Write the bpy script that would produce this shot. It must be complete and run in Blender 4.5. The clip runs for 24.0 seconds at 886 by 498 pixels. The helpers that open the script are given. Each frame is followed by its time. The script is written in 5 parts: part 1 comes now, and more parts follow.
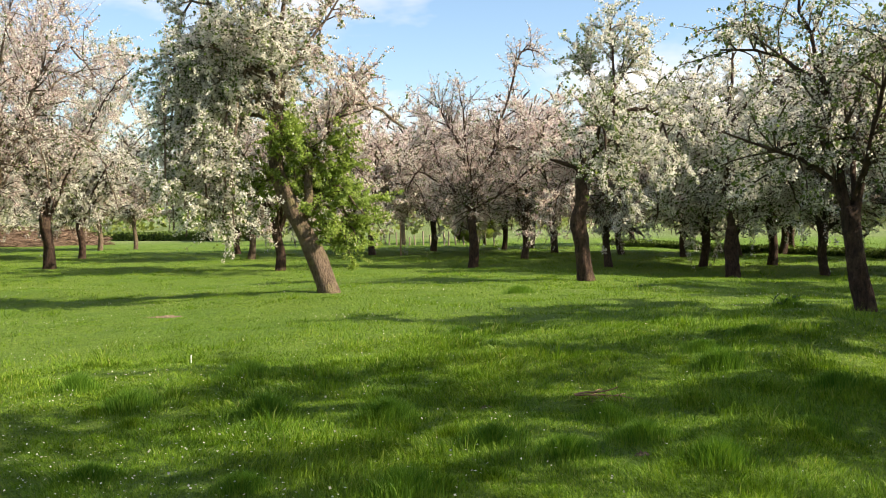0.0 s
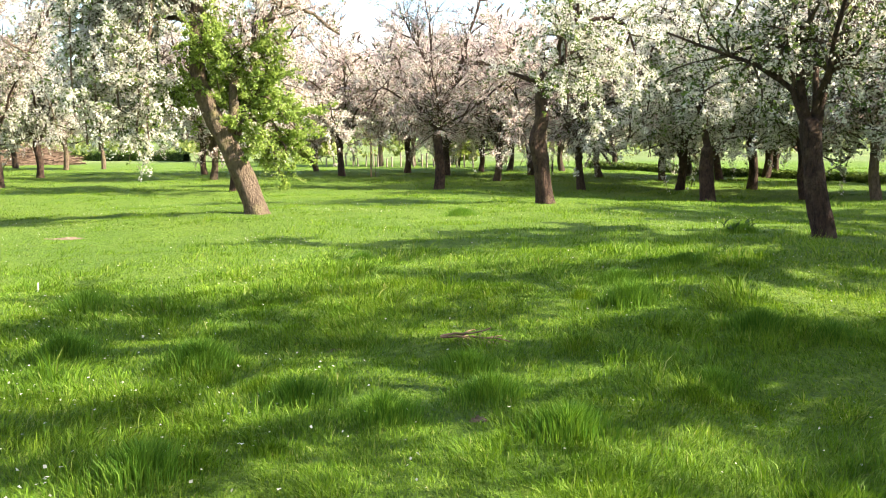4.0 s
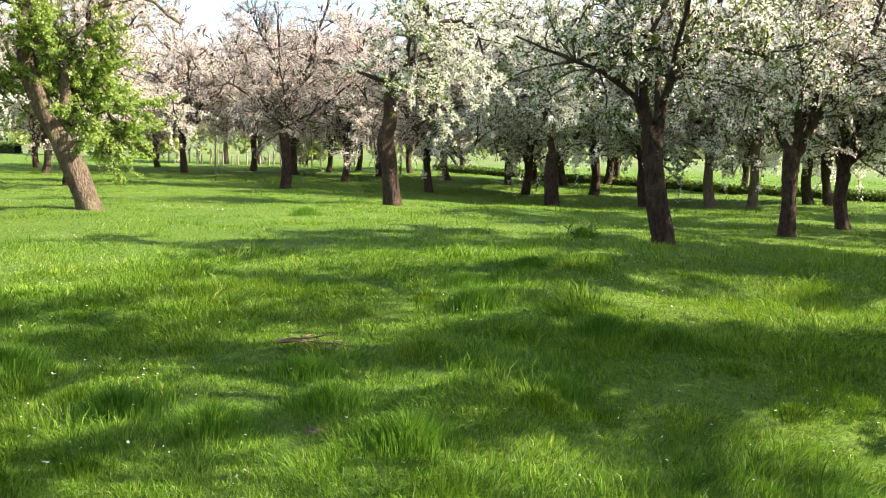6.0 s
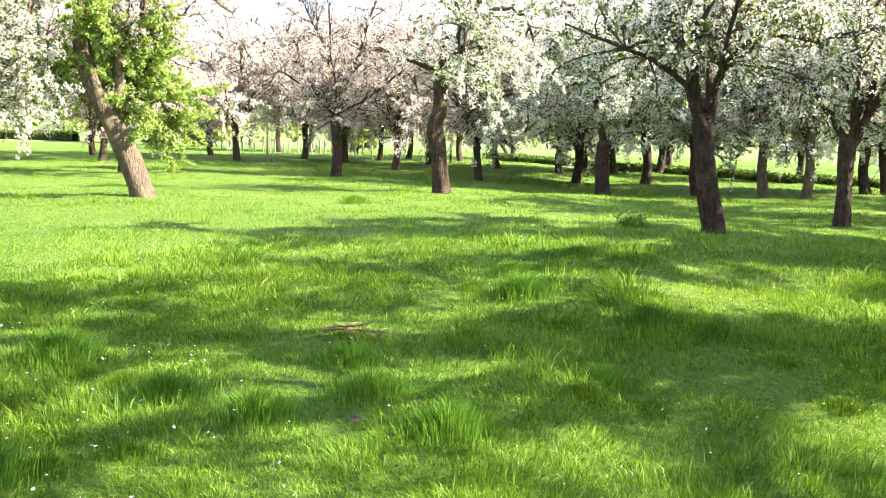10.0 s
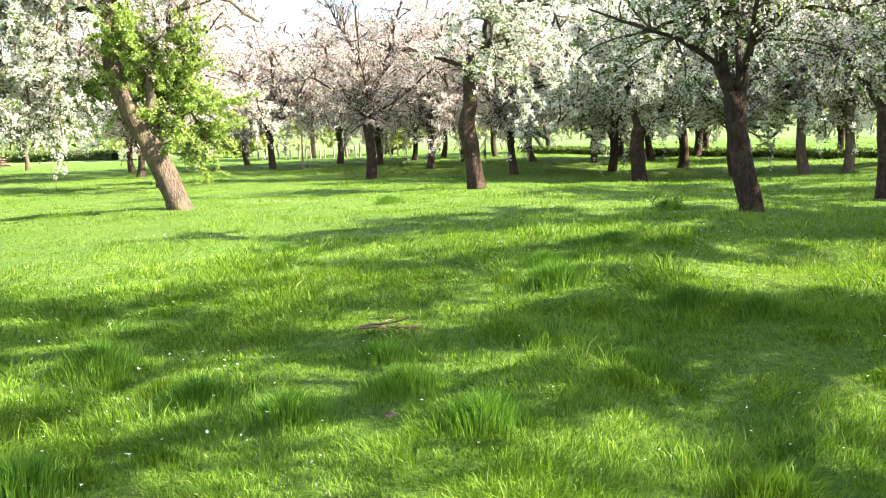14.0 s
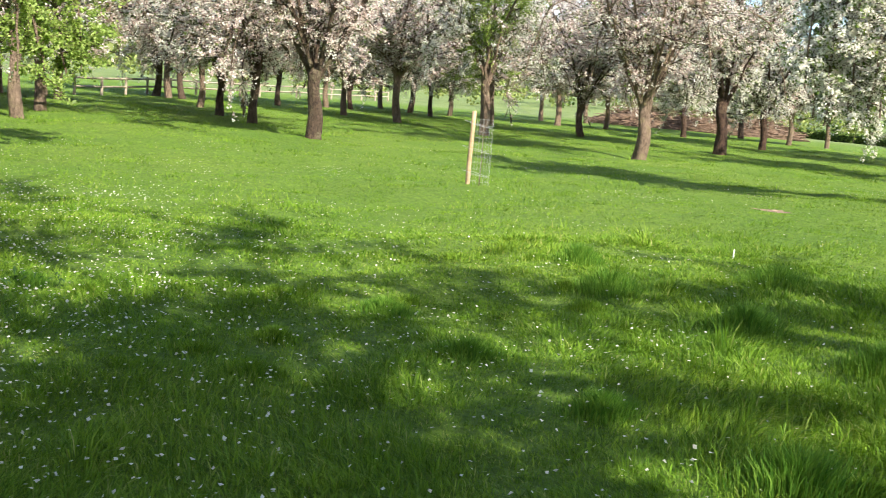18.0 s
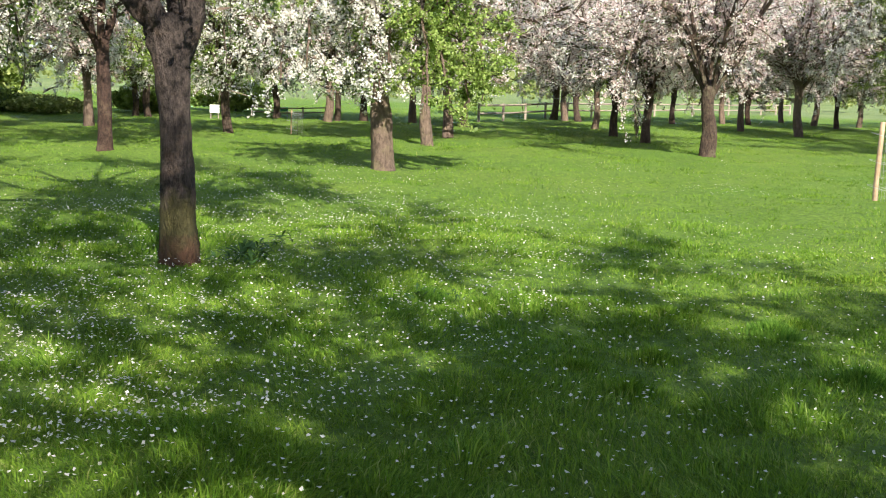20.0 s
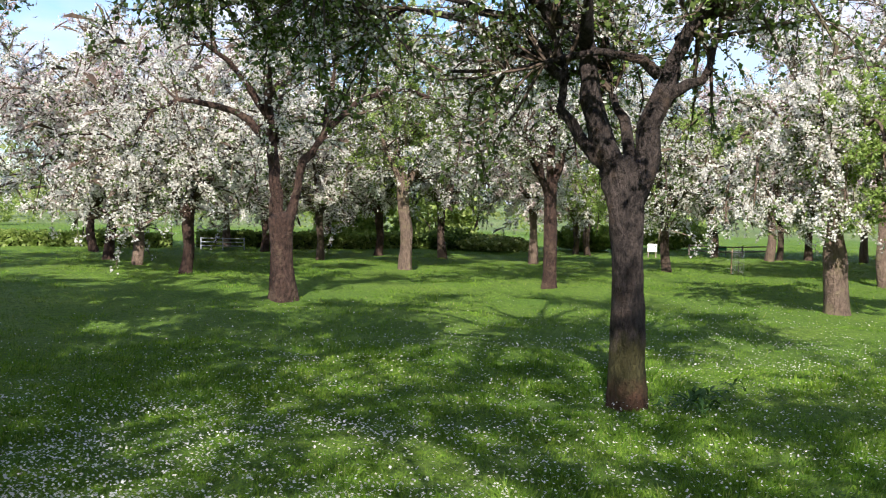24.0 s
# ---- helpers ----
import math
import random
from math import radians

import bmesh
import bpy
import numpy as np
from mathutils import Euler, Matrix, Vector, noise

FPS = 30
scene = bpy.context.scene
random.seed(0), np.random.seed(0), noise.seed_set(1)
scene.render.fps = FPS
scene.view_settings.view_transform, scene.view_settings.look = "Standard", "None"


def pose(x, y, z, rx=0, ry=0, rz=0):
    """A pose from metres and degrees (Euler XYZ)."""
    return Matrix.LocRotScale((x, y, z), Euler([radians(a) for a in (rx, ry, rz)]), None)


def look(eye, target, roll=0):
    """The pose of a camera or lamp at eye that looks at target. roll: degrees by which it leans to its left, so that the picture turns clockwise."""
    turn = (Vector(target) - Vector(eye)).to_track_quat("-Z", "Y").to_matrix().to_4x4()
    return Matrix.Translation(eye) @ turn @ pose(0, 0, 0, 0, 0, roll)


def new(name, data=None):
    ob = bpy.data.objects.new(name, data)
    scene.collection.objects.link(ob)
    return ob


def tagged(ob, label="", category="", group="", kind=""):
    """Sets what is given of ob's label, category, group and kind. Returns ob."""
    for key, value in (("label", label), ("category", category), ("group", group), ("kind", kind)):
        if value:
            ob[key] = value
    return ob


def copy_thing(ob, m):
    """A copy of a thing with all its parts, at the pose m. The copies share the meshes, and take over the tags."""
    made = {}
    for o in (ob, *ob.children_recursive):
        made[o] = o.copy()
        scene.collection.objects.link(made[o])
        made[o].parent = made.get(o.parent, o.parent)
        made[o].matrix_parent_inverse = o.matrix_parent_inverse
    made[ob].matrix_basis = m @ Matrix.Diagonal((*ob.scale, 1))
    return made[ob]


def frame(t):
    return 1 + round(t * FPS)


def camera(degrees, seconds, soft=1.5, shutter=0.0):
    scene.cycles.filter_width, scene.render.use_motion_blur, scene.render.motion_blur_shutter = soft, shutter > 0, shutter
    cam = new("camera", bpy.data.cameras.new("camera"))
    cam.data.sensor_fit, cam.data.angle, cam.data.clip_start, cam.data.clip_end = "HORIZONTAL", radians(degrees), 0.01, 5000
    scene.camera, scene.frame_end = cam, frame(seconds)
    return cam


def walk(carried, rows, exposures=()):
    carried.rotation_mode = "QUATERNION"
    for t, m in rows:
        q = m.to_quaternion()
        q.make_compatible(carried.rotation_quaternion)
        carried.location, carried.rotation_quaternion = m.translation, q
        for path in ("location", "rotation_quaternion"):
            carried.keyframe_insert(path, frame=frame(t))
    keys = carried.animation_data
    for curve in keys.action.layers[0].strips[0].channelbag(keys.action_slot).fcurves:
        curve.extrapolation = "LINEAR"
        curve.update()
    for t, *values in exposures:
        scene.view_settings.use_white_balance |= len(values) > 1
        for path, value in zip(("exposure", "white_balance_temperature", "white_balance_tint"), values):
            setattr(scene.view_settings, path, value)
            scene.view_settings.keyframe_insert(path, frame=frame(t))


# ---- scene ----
cam = camera(45.9, 24.0, soft=0.95, shutter=0.12)
PATH = [
    (0, (1.024, -0.354, 1.776), (0.786, 1.631, 1.71), -0.6),
    (0.5, (1.142, -0.198, 1.765), (0.88, 1.782, 1.659), 0.2),
    (1, (1.23, 0.058, 1.736), (1.016, 2.041, 1.599), -0.2),
    (1.5, (1.294, 0.238, 1.735), (1.155, 2.228, 1.592), 0.2),
    (2, (1.473, 0.481, 1.696), (1.235, 2.461, 1.539), -0.5),
    (2.5, (1.574, 0.688, 1.666), (1.328, 2.663, 1.464), -0.2),
    (4.5, (1.911, 1.432, 1.615), (1.7, 3.409, 1.401), -0.2),
    (5, (1.852, 1.524, 1.606), (1.794, 3.511, 1.389), -0.9),
    (5.5, (1.845, 1.55, 1.612), (1.852, 3.538, 1.4), 0.0),
    (6, (1.896, 1.559, 1.596), (1.955, 3.548, 1.391), 1.5),
    (6.5, (1.922, 1.587, 1.58), (1.992, 3.571, 1.344), 1.3),
    (7, (1.937, 1.572, 1.601), (1.945, 3.557, 1.352), 0.8),
    (7.5, (1.943, 1.571, 1.599), (1.912, 3.556, 1.359), 0.8),
    (8, (1.938, 1.577, 1.597), (1.878, 3.562, 1.362), 0.8),
    (8.5, (1.94, 1.57, 1.599), (1.86, 3.554, 1.361), 0.7),
    (9, (1.934, 1.566, 1.604), (1.884, 3.552, 1.377), 0.8),
    (9.5, (1.932, 1.575, 1.605), (1.873, 3.561, 1.376), 1.3),
    (10, (1.93, 1.559, 1.603), (1.893, 3.545, 1.373), 1.5),
    (10.5, (1.921, 1.568, 1.596), (1.908, 3.554, 1.359), 1.5),
    (12.5, (1.945, 1.573, 1.588), (1.894, 3.556, 1.329), 0.7),
    (13, (1.962, 1.568, 1.591), (1.866, 3.552, 1.356), 0.4),
    (13.5, (1.996, 1.597, 1.584), (1.882, 3.582, 1.365), -0.9),
    (14, (2.006, 1.611, 1.562), (1.889, 3.594, 1.329), -2.0),
    (14.5, (1.964, 1.657, 1.565), (1.798, 3.631, 1.285), -1.0),
    (15, (1.89, 1.776, 1.563), (1.607, 3.732, 1.256), -0.3),
    (15.5, (1.859, 1.889, 1.552), (1.398, 3.808, 1.228), 0.2),
    (16, (1.935, 2.013, 1.534), (1.2, 3.843, 1.205), 2.9),
    (16.5, (2.003, 2.044, 1.544), (1.123, 3.817, 1.258), 2.2),
    (17, (1.951, 2.007, 1.547), (0.901, 3.681, 1.238), 1.4),
    (17.5, (1.765, 1.966, 1.536), (0.557, 3.53, 1.228), 2.1),
    (18, (1.641, 1.888, 1.525), (0.266, 3.307, 1.218), 5.0),
    (18.5, (1.63, 1.842, 1.542), (0.124, 3.12, 1.228), 5.8),
    (19, (1.667, 1.852, 1.553), (0.017, 2.94, 1.248), 6.6),
    (19.5, (1.745, 1.894, 1.545), (0.001, 2.822, 1.234), 4.2),
    (21.5, (1.667, 1.933, 1.545), (-0.233, 2.499, 1.28), 1.4),
    (22, (1.663, 1.919, 1.549), (-0.268, 2.398, 1.344), 2.6),
    (22.5, (1.628, 1.908, 1.561), (-0.329, 2.278, 1.383), 2.7),
    (23, (1.536, 1.871, 1.578), (-0.443, 2.13, 1.439), 2.4),
    (23.5, (1.445, 1.82, 1.571), (-0.547, 1.978, 1.474), 1.9),
    (24, (1.428, 1.822, 1.558), (-0.571, 1.846, 1.481), 1.2),
]
EXPOSURES = [(0, 1.46, 6800, 10), (2, 2.0, 6750, 10), (2.5, 2.1, 6700, 10), (5, 2.45, 6450, 10), (6, 2.2, 6400, 10), (7, 2.53, 6350, 10), (9, 2.94, 6250, 10), (13, 2.92, 6200, 9), (15, 2.64, 6200, 8), (16.5, 2.35, 6200, 7), (18, 1.9, 6100, 9), (21.5, 1.67, 5750, 15), (24, 1.33, 5650, 16)]
walk(cam, [(t, look(eye, target, roll)) for t, eye, target, roll in PATH], EXPOSURES)

# ---- light ----
SUN_AZ, SUN_EL = radians(96), radians(37)
world = bpy.data.worlds.new("sky")
scene.world = world
world.use_nodes = True
wn, wl = world.node_tree.nodes, world.node_tree.links
wn.clear()
sky = wn.new("ShaderNodeTexSky")
sky.sky_type, sky.sun_disc = "NISHITA", False
sky.sun_elevation, sky.sun_rotation = SUN_EL, SUN_AZ
sky.ozone_density, sky.dust_density = 3.2, 0.4
coord = wn.new("ShaderNodeTexCoord")
stretch = wn.new("ShaderNodeMapping")
stretch.inputs["Scale"].default_value = (1.0, 1.0, 2.6)
stretch.inputs["Location"].default_value = (0.35, 0.1, 0.0)
clouds = wn.new("ShaderNodeTexNoise")
clouds.inputs["Scale"].default_value, clouds.inputs["Detail"].default_value = 2.6, 6.0
clouds.inputs["Roughness"].default_value = 0.55
cover = wn.new("ShaderNodeValToRGB")
cover.color_ramp.elements[0].position, cover.color_ramp.elements[1].position = 0.47, 0.60
blend = wn.new("ShaderNodeMix")
blend.data_type = "RGBA"
blend.inputs["B"].default_value = (5.4, 5.45, 5.7, 1)
back = wn.new("ShaderNodeBackground")
back.inputs["Strength"].default_value = 0.075
wout = wn.new("ShaderNodeOutputWorld")
wl.new(coord.outputs["Generated"], stretch.inputs["Vector"])
wl.new(stretch.outputs["Vector"], clouds.inputs["Vector"])
wl.new(clouds.outputs["Fac"], cover.inputs["Fac"])
wl.new(cover.outputs["Color"], blend.inputs["Factor"])
wl.new(sky.outputs["Color"], blend.inputs["A"])
wl.new(blend.outputs["Result"], back.inputs["Color"])
wl.new(back.outputs["Background"], wout.inputs["Surface"])
sun_data = bpy.data.lights.new("sun", "SUN")
sun_data.energy, sun_data.angle, sun_data.color = 4.3, radians(0.55), (1.0, 0.89, 0.70)
sun = new("sun", sun_data)
sun_way = Vector((math.sin(SUN_AZ) * math.cos(SUN_EL), math.cos(SUN_AZ) * math.cos(SUN_EL), math.sin(SUN_EL)))
sun.matrix_world = look(sun_way * 60, (0, 0, 0))


# ---- materials ----
def noise_tex(nt, scale, detail=4.0, rough=0.6, where="Object"):
    tc, nz = nt.nodes.new("ShaderNodeTexCoord"), nt.nodes.new("ShaderNodeTexNoise")
    nz.inputs["Scale"].default_value, nz.inputs["Detail"].default_value = scale, detail
    nz.inputs["Roughness"].default_value = rough
    nt.links.new(tc.outputs[where], nz.inputs["Vector"])
    return nz.outputs["Fac"]


def grain_tex(nt, scale, detail=6.0, rough=0.65, squeeze=0.42):
    """Noise drawn out along z."""
    tc, mp, nz = (nt.nodes.new("ShaderNode" + k) for k in ("TexCoord", "Mapping", "TexNoise"))
    mp.inputs["Scale"].default_value = (1, 1, squeeze)
    nz.inputs["Scale"].default_value, nz.inputs["Detail"].default_value = scale, detail
    nz.inputs["Roughness"].default_value = rough
    nt.links.new(tc.outputs["Object"], mp.inputs["Vector"])
    nt.links.new(mp.outputs["Vector"], nz.inputs["Vector"])
    return nz.outputs["Fac"]


def ramp(nt, fac, stops):
    r = nt.nodes.new("ShaderNodeValToRGB")
    el = r.color_ramp.elements
    while len(el) < len(stops):
        el.new(0.5)
    for e, (pos, col) in zip(el, stops):
        e.position, e.color = pos, (*col, 1)
    nt.links.new(fac, r.inputs["Fac"])
    return r.outputs["Color"]


def mixed(nt, a, b, fac, mode="MIX"):
    m = nt.nodes.new("ShaderNodeMix")
    m.data_type, m.blend_type = "RGBA", mode
    for sock, v in ((m.inputs["A"], a), (m.inputs["B"], b), (m.inputs["Factor"], fac)):
        if isinstance(v, bpy.types.NodeSocket):
            nt.links.new(v, sock)
        else:
            sock.default_value = (*v, 1) if isinstance(v, tuple) else v
    return m.outputs["Result"]


def solid(name, build, rough=0.8, bump=None, grain=False):
    """A Principled material; build(nt) gives the colour's socket, bump = (scale, depth)."""
    mt = bpy.data.materials.new(name)
    mt.use_nodes = True
    nt = mt.node_tree
    b = nt.nodes["Principled BSDF"]
    b.inputs["Roughness"].default_value = rough
    b.inputs["Specular IOR Level"].default_value = 0.25
    nt.links.new(build(nt), b.inputs["Base Color"])
    if bump:
        bp = nt.nodes.new("ShaderNodeBump")
        bp.inputs["Distance"].default_value = bump[1]
        nt.links.new((grain_tex if grain else noise_tex)(nt, bump[0], 6, 0.65), bp.inputs["Height"])
        nt.links.new(bp.outputs["Normal"], b.inputs["Normal"])
    return mt


def thin(name, stops, glow, through_share, rough=0.6, patch=()):
    """A petal, leaf or blade: colour by island along the stops, with light coming through it."""
    mt = bpy.data.materials.new(name)
    mt.use_nodes = True
    nt = mt.node_tree
    b = nt.nodes["Principled BSDF"]
    b.inputs["Roughness"].default_value = rough
    b.inputs["Specular IOR Level"].default_value = 0.15
    geo = nt.nodes.new("ShaderNodeNewGeometry")
    col = ramp(nt, geo.outputs["Random Per Island"], stops)
    for scale, shade in patch:
        big = ramp(nt, noise_tex(nt, scale, 3), [(0.35, shade), (0.62, (1, 1, 1))])
        col = mixed(nt, col, big, 1.0, "MULTIPLY")
    nt.links.new(col, b.inputs["Base Color"])
    tr = nt.nodes.new("ShaderNodeBsdfTranslucent")
    nt.links.new(mixed(nt, col, glow, 1.0, "MULTIPLY"), tr.inputs["Color"])
    mx = nt.nodes.new("ShaderNodeMixShader")
    mx.inputs["Fac"].default_value = through_share
    nt.links.new(b.outputs["BSDF"], mx.inputs[1])
    nt.links.new(tr.outputs["BSDF"], mx.inputs[2])
    nt.links.new(mx.outputs["Shader"], nt.nodes["Material Output"].inputs["Surface"])
    return mt


def bark_colour(dark, light, moss):
    def build(nt):
        base = ramp(nt, grain_tex(nt, 20, 9, 0.75), [(0.36, dark), (0.64, light)])
        lichen = ramp(nt, noise_tex(nt, 3.2, 5, 0.7), [(0.52, (0, 0, 0)), (0.66, (1, 1, 1))])
        return mixed(nt, base, moss, lichen)
    return build


BARK = solid("bark", bark_colour((0.03, 0.021, 0.016), (0.135, 0.092, 0.066), (0.16, 0.135, 0.085)), 0.9, (30, 0.13), True)
BARK_DARK = solid("dark_bark", bark_colour((0.024, 0.015, 0.012), (0.105, 0.062, 0.045), (0.13, 0.088, 0.06)), 0.9, (30, 0.13), True)
BARK_PALE = solid("pale_bark", bark_colour((0.09, 0.063, 0.046), (0.27, 0.195, 0.145), (0.22, 0.18, 0.10)), 0.9, (30, 0.13), True)


def mossy(nt):
    base = bark_colour((0.012, 0.009, 0.008), (0.13, 0.10, 0.085), (0.11, 0.075, 0.053))(nt)
    tc, sep = nt.nodes.new("ShaderNodeTexCoord"), nt.nodes.new("ShaderNodeSeparateXYZ")
    nt.links.new(tc.outputs["Object"], sep.inputs["Vector"])
    add = nt.nodes.new("ShaderNodeMath")
    add.operation = "MULTIPLY_ADD"
    add.inputs[1].default_value = 0.45
    nt.links.new(noise_tex(nt, 7, 6), add.inputs[0])
    nt.links.new(sep.outputs["Z"], add.inputs[2])
    band = ramp(nt, add.outputs["Value"], [(0.25, (0.9, 0.9, 0.9)), (0.70, (0.8, 0.8, 0.8)), (0.82, (0, 0, 0))])
    moss = ramp(nt, add.outputs["Value"], [(0.30, (0.13, 0.065, 0.035)), (0.48, (0.075, 0.07, 0.02)), (0.8, (0.11, 0.10, 0.025))])
    return mixed(nt, base, moss, band)


BARK_MOSSY = solid("mossy_bark", mossy, 0.92, (34, 0.2), True)
TWIG = solid("twig_bark", bark_colour((0.04, 0.028, 0.02), (0.12, 0.085, 0.062), (0.13, 0.115, 0.065)), 0.9)
WHITE = thin("white_petals", [(0.0, (0.64, 0.62, 0.55)), (0.5, (0.86, 0.845, 0.80)), (1.0, (0.85, 0.79, 0.75))], (1.0, 0.99, 0.94), 0.55)
PINK = thin("pink_petals", [(0.0, (0.48, 0.355, 0.335)), (0.5, (0.72, 0.60, 0.575)), (1.0, (0.82, 0.745, 0.725))], (1.0, 0.94, 0.92), 0.55)
LEAF = thin("young_leaves", [(0.0, (0.07, 0.11, 0.035)), (0.6, (0.135, 0.20, 0.06)), (1.0, (0.24, 0.32, 0.10))], (1.0, 1.0, 0.55), 0.55, 0.5)
LEAF_LUSH = thin("lush_leaves", [(0.0, (0.20, 0.29, 0.06)), (0.6, (0.34, 0.45, 0.12)), (1.0, (0.48, 0.56, 0.22))], (1.0, 1.0, 0.6), 0.58, 0.5)
HEDGE_LEAF = thin("hedge_leaves", [(0.0, (0.05, 0.085, 0.02)), (0.6, (0.10, 0.155, 0.035)), (1.0, (0.17, 0.235, 0.06))], (1.0, 1.0, 0.4), 0.3, 0.6)
GRASS = thin("grass_blades", [(0.0, (0.065, 0.135, 0.013)), (0.45, (0.168, 0.28, 0.025)), (0.93, (0.26, 0.365, 0.046)), (1.0, (0.42, 0.41, 0.17))],
             (1.0, 1.0, 0.45), 0.42, 0.5, [(0.3, (0.82, 0.90, 0.78)), (1.6, (0.72, 0.82, 0.70))])
RANK = thin("rank_grass", [(0.0, (0.06, 0.145, 0.018)), (0.5, (0.115, 0.235, 0.028)), (1.0, (0.22, 0.34, 0.05))], (1.0, 1.0, 0.55), 0.4, 0.5, [(1.5, (0.75, 0.85, 0.75))])


def turf(nt):
    # the dark end of this noise imitates shade between the blades
    fine = ramp(nt, noise_tex(nt, 14, 8, 0.75), [(0.3, (0.045, 0.09, 0.011)), (0.5, (0.125, 0.21, 0.022)), (0.75, (0.215, 0.315, 0.042))])
    broad = ramp(nt, noise_tex(nt, 0.33, 4), [(0.35, (0.75, 0.85, 0.7)), (0.65, (1.05, 1.0, 1.0))])
    near = mixed(nt, fine, broad, 1.0, "MULTIPLY")
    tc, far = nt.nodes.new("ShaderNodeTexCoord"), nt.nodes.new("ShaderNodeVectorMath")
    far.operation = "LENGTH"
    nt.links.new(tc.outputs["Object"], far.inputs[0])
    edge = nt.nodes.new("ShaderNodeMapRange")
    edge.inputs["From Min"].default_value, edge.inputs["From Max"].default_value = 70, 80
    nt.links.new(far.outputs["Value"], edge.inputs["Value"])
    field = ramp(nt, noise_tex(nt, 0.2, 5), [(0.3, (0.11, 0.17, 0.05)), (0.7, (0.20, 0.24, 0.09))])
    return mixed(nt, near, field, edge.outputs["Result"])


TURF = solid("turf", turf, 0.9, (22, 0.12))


# ---- mesh makers ----
def mesh_of(name, verts, faces, mats, slots=None, smooth=False):
    """A mesh from an array of corners and an array of faces with a fixed number of corners."""
    verts, faces = np.asarray(verts, np.float32), np.asarray(faces, np.int32)
    me = bpy.data.meshes.new(name)
    k = faces.shape[1]
    me.vertices.add(len(verts))
    me.vertices.foreach_set("co", verts.ravel())
    me.loops.add(faces.size)
    me.loops.foreach_set("vertex_index", faces.ravel())
    me.polygons.add(len(faces))
    me.polygons.foreach_set("loop_start", np.arange(0, faces.size, k, dtype=np.int32))
    for mt in mats if isinstance(mats, (list, tuple)) else [mats]:
        me.materials.append(mt)
    if slots is not None:
        me.polygons.foreach_set("material_index", np.asarray(slots, np.int32))
    if smooth:
        me.polygons.foreach_set("use_smooth", np.ones(len(faces), bool))
    me.update(calc_edges=True)
    return me


def part_of(name, me, parent, label=""):
    ob = new(name, me)
    ob.parent = parent
    return tagged(ob, label)


def tubes(paths, sides, rough=0.0, rng=None):
    """Corners and quads of round limbs along paths of (points, radii)."""
    V, F, n = [], [], 0
    ang = np.linspace(0, 2 * np.pi, sides, endpoint=False)
    j = np.arange(sides)
    for P, R in paths:
        P, R = np.asarray(P, float), np.asarray(R, float)
        T = np.gradient(P, axis=0)
        T /= np.linalg.norm(T, axis=1)[:, None] + 1e-9
        A = np.cross(T, (0.31, 0.93, 0.11))
        A /= np.linalg.norm(A, axis=1)[:, None] + 1e-9
        B = np.cross(T, A)
        rad = R[:, None] * (1 + (rough * rng.normal(size=(len(P), sides)) if rough else 0))
        V.append((P[:, None] + rad[..., None] * (np.cos(ang)[None, :, None] * A[:, None] + np.sin(ang)[None, :, None] * B[:, None])).reshape(-1, 3))
        i = np.arange(len(P) - 1)[:, None] * sides
        F.append(np.stack([i + j, i + (j + 1) % sides, i + sides + (j + 1) % sides, i + sides + j], -1).reshape(-1, 4) + n)
        n += len(P) * sides
    return np.concatenate(V), np.concatenate(F)


def flakes(centres, size, rng, long=1.0, flat=0.0, cup=0.25, corners=4):
    """A small cupped four-cornered petal or leaf at each centre, turned at random."""
    n = len(centres)
    a = rng.normal(size=(n, 3))
    a[:, 2] *= 1 - flat
    a /= np.linalg.norm(a, axis=1)[:, None] + 1e-9
    b = np.cross(a, rng.normal(size=(n, 3)) * (1 - flat) + np.array([0, 0, flat * 3]))
    b /= np.linalg.norm(b, axis=1)[:, None] + 1e-9
    c = np.cross(a, b)
    s = (size * rng.uniform(0.6, 1.25, n))[:, None]
    if corners == 3:
        p = np.stack([centres - a * s * long, centres + a * s * 0.6 + b * s, centres + a * s * 0.6 - b * s], 1)
        return p.reshape(-1, 3), np.arange(3 * n).reshape(-1, 3)
    p = np.stack([centres - a * s * long, centres - b * s + c * s * cup, centres + a * s * long, centres + b * s + c * s * cup], 1)
    return p.reshape(-1, 3), np.arange(4 * n).reshape(-1, 4)


# ---- ground ----
MOUNDS = [(4.84, 13.76, 0.38), (-3.57, 19.29, 0.24), (1.46, 25.15, 0.14), (1.16, 8.82, 0.1), (0.28, 8.29, 0.1), (6.0, 32.2, -0.2)]


def patches(x, y, s, seed):
    """Smooth random values from 0 to 1 on cells of s metres."""
    T = np.random.default_rng(seed).uniform(0, 1, (97, 97))
    u, v = np.asarray(x, float) / s + 0.37 * np.asarray(y, float) / s, np.asarray(y, float) / s - 0.37 * np.asarray(x, float) / s
    i, j = np.floor(u).astype(int), np.floor(v).astype(int)
    f, g = u - i, v - j
    f, g = f * f * (3 - 2 * f), g * g * (3 - 2 * g)
    i, j, k, l = i % 97, j % 97, (i + 1) % 97, (j + 1) % 97
    return (T[i, j] * (1 - f) + T[k, j] * f) * (1 - g) + (T[i, l] * (1 - f) + T[k, l] * f) * g


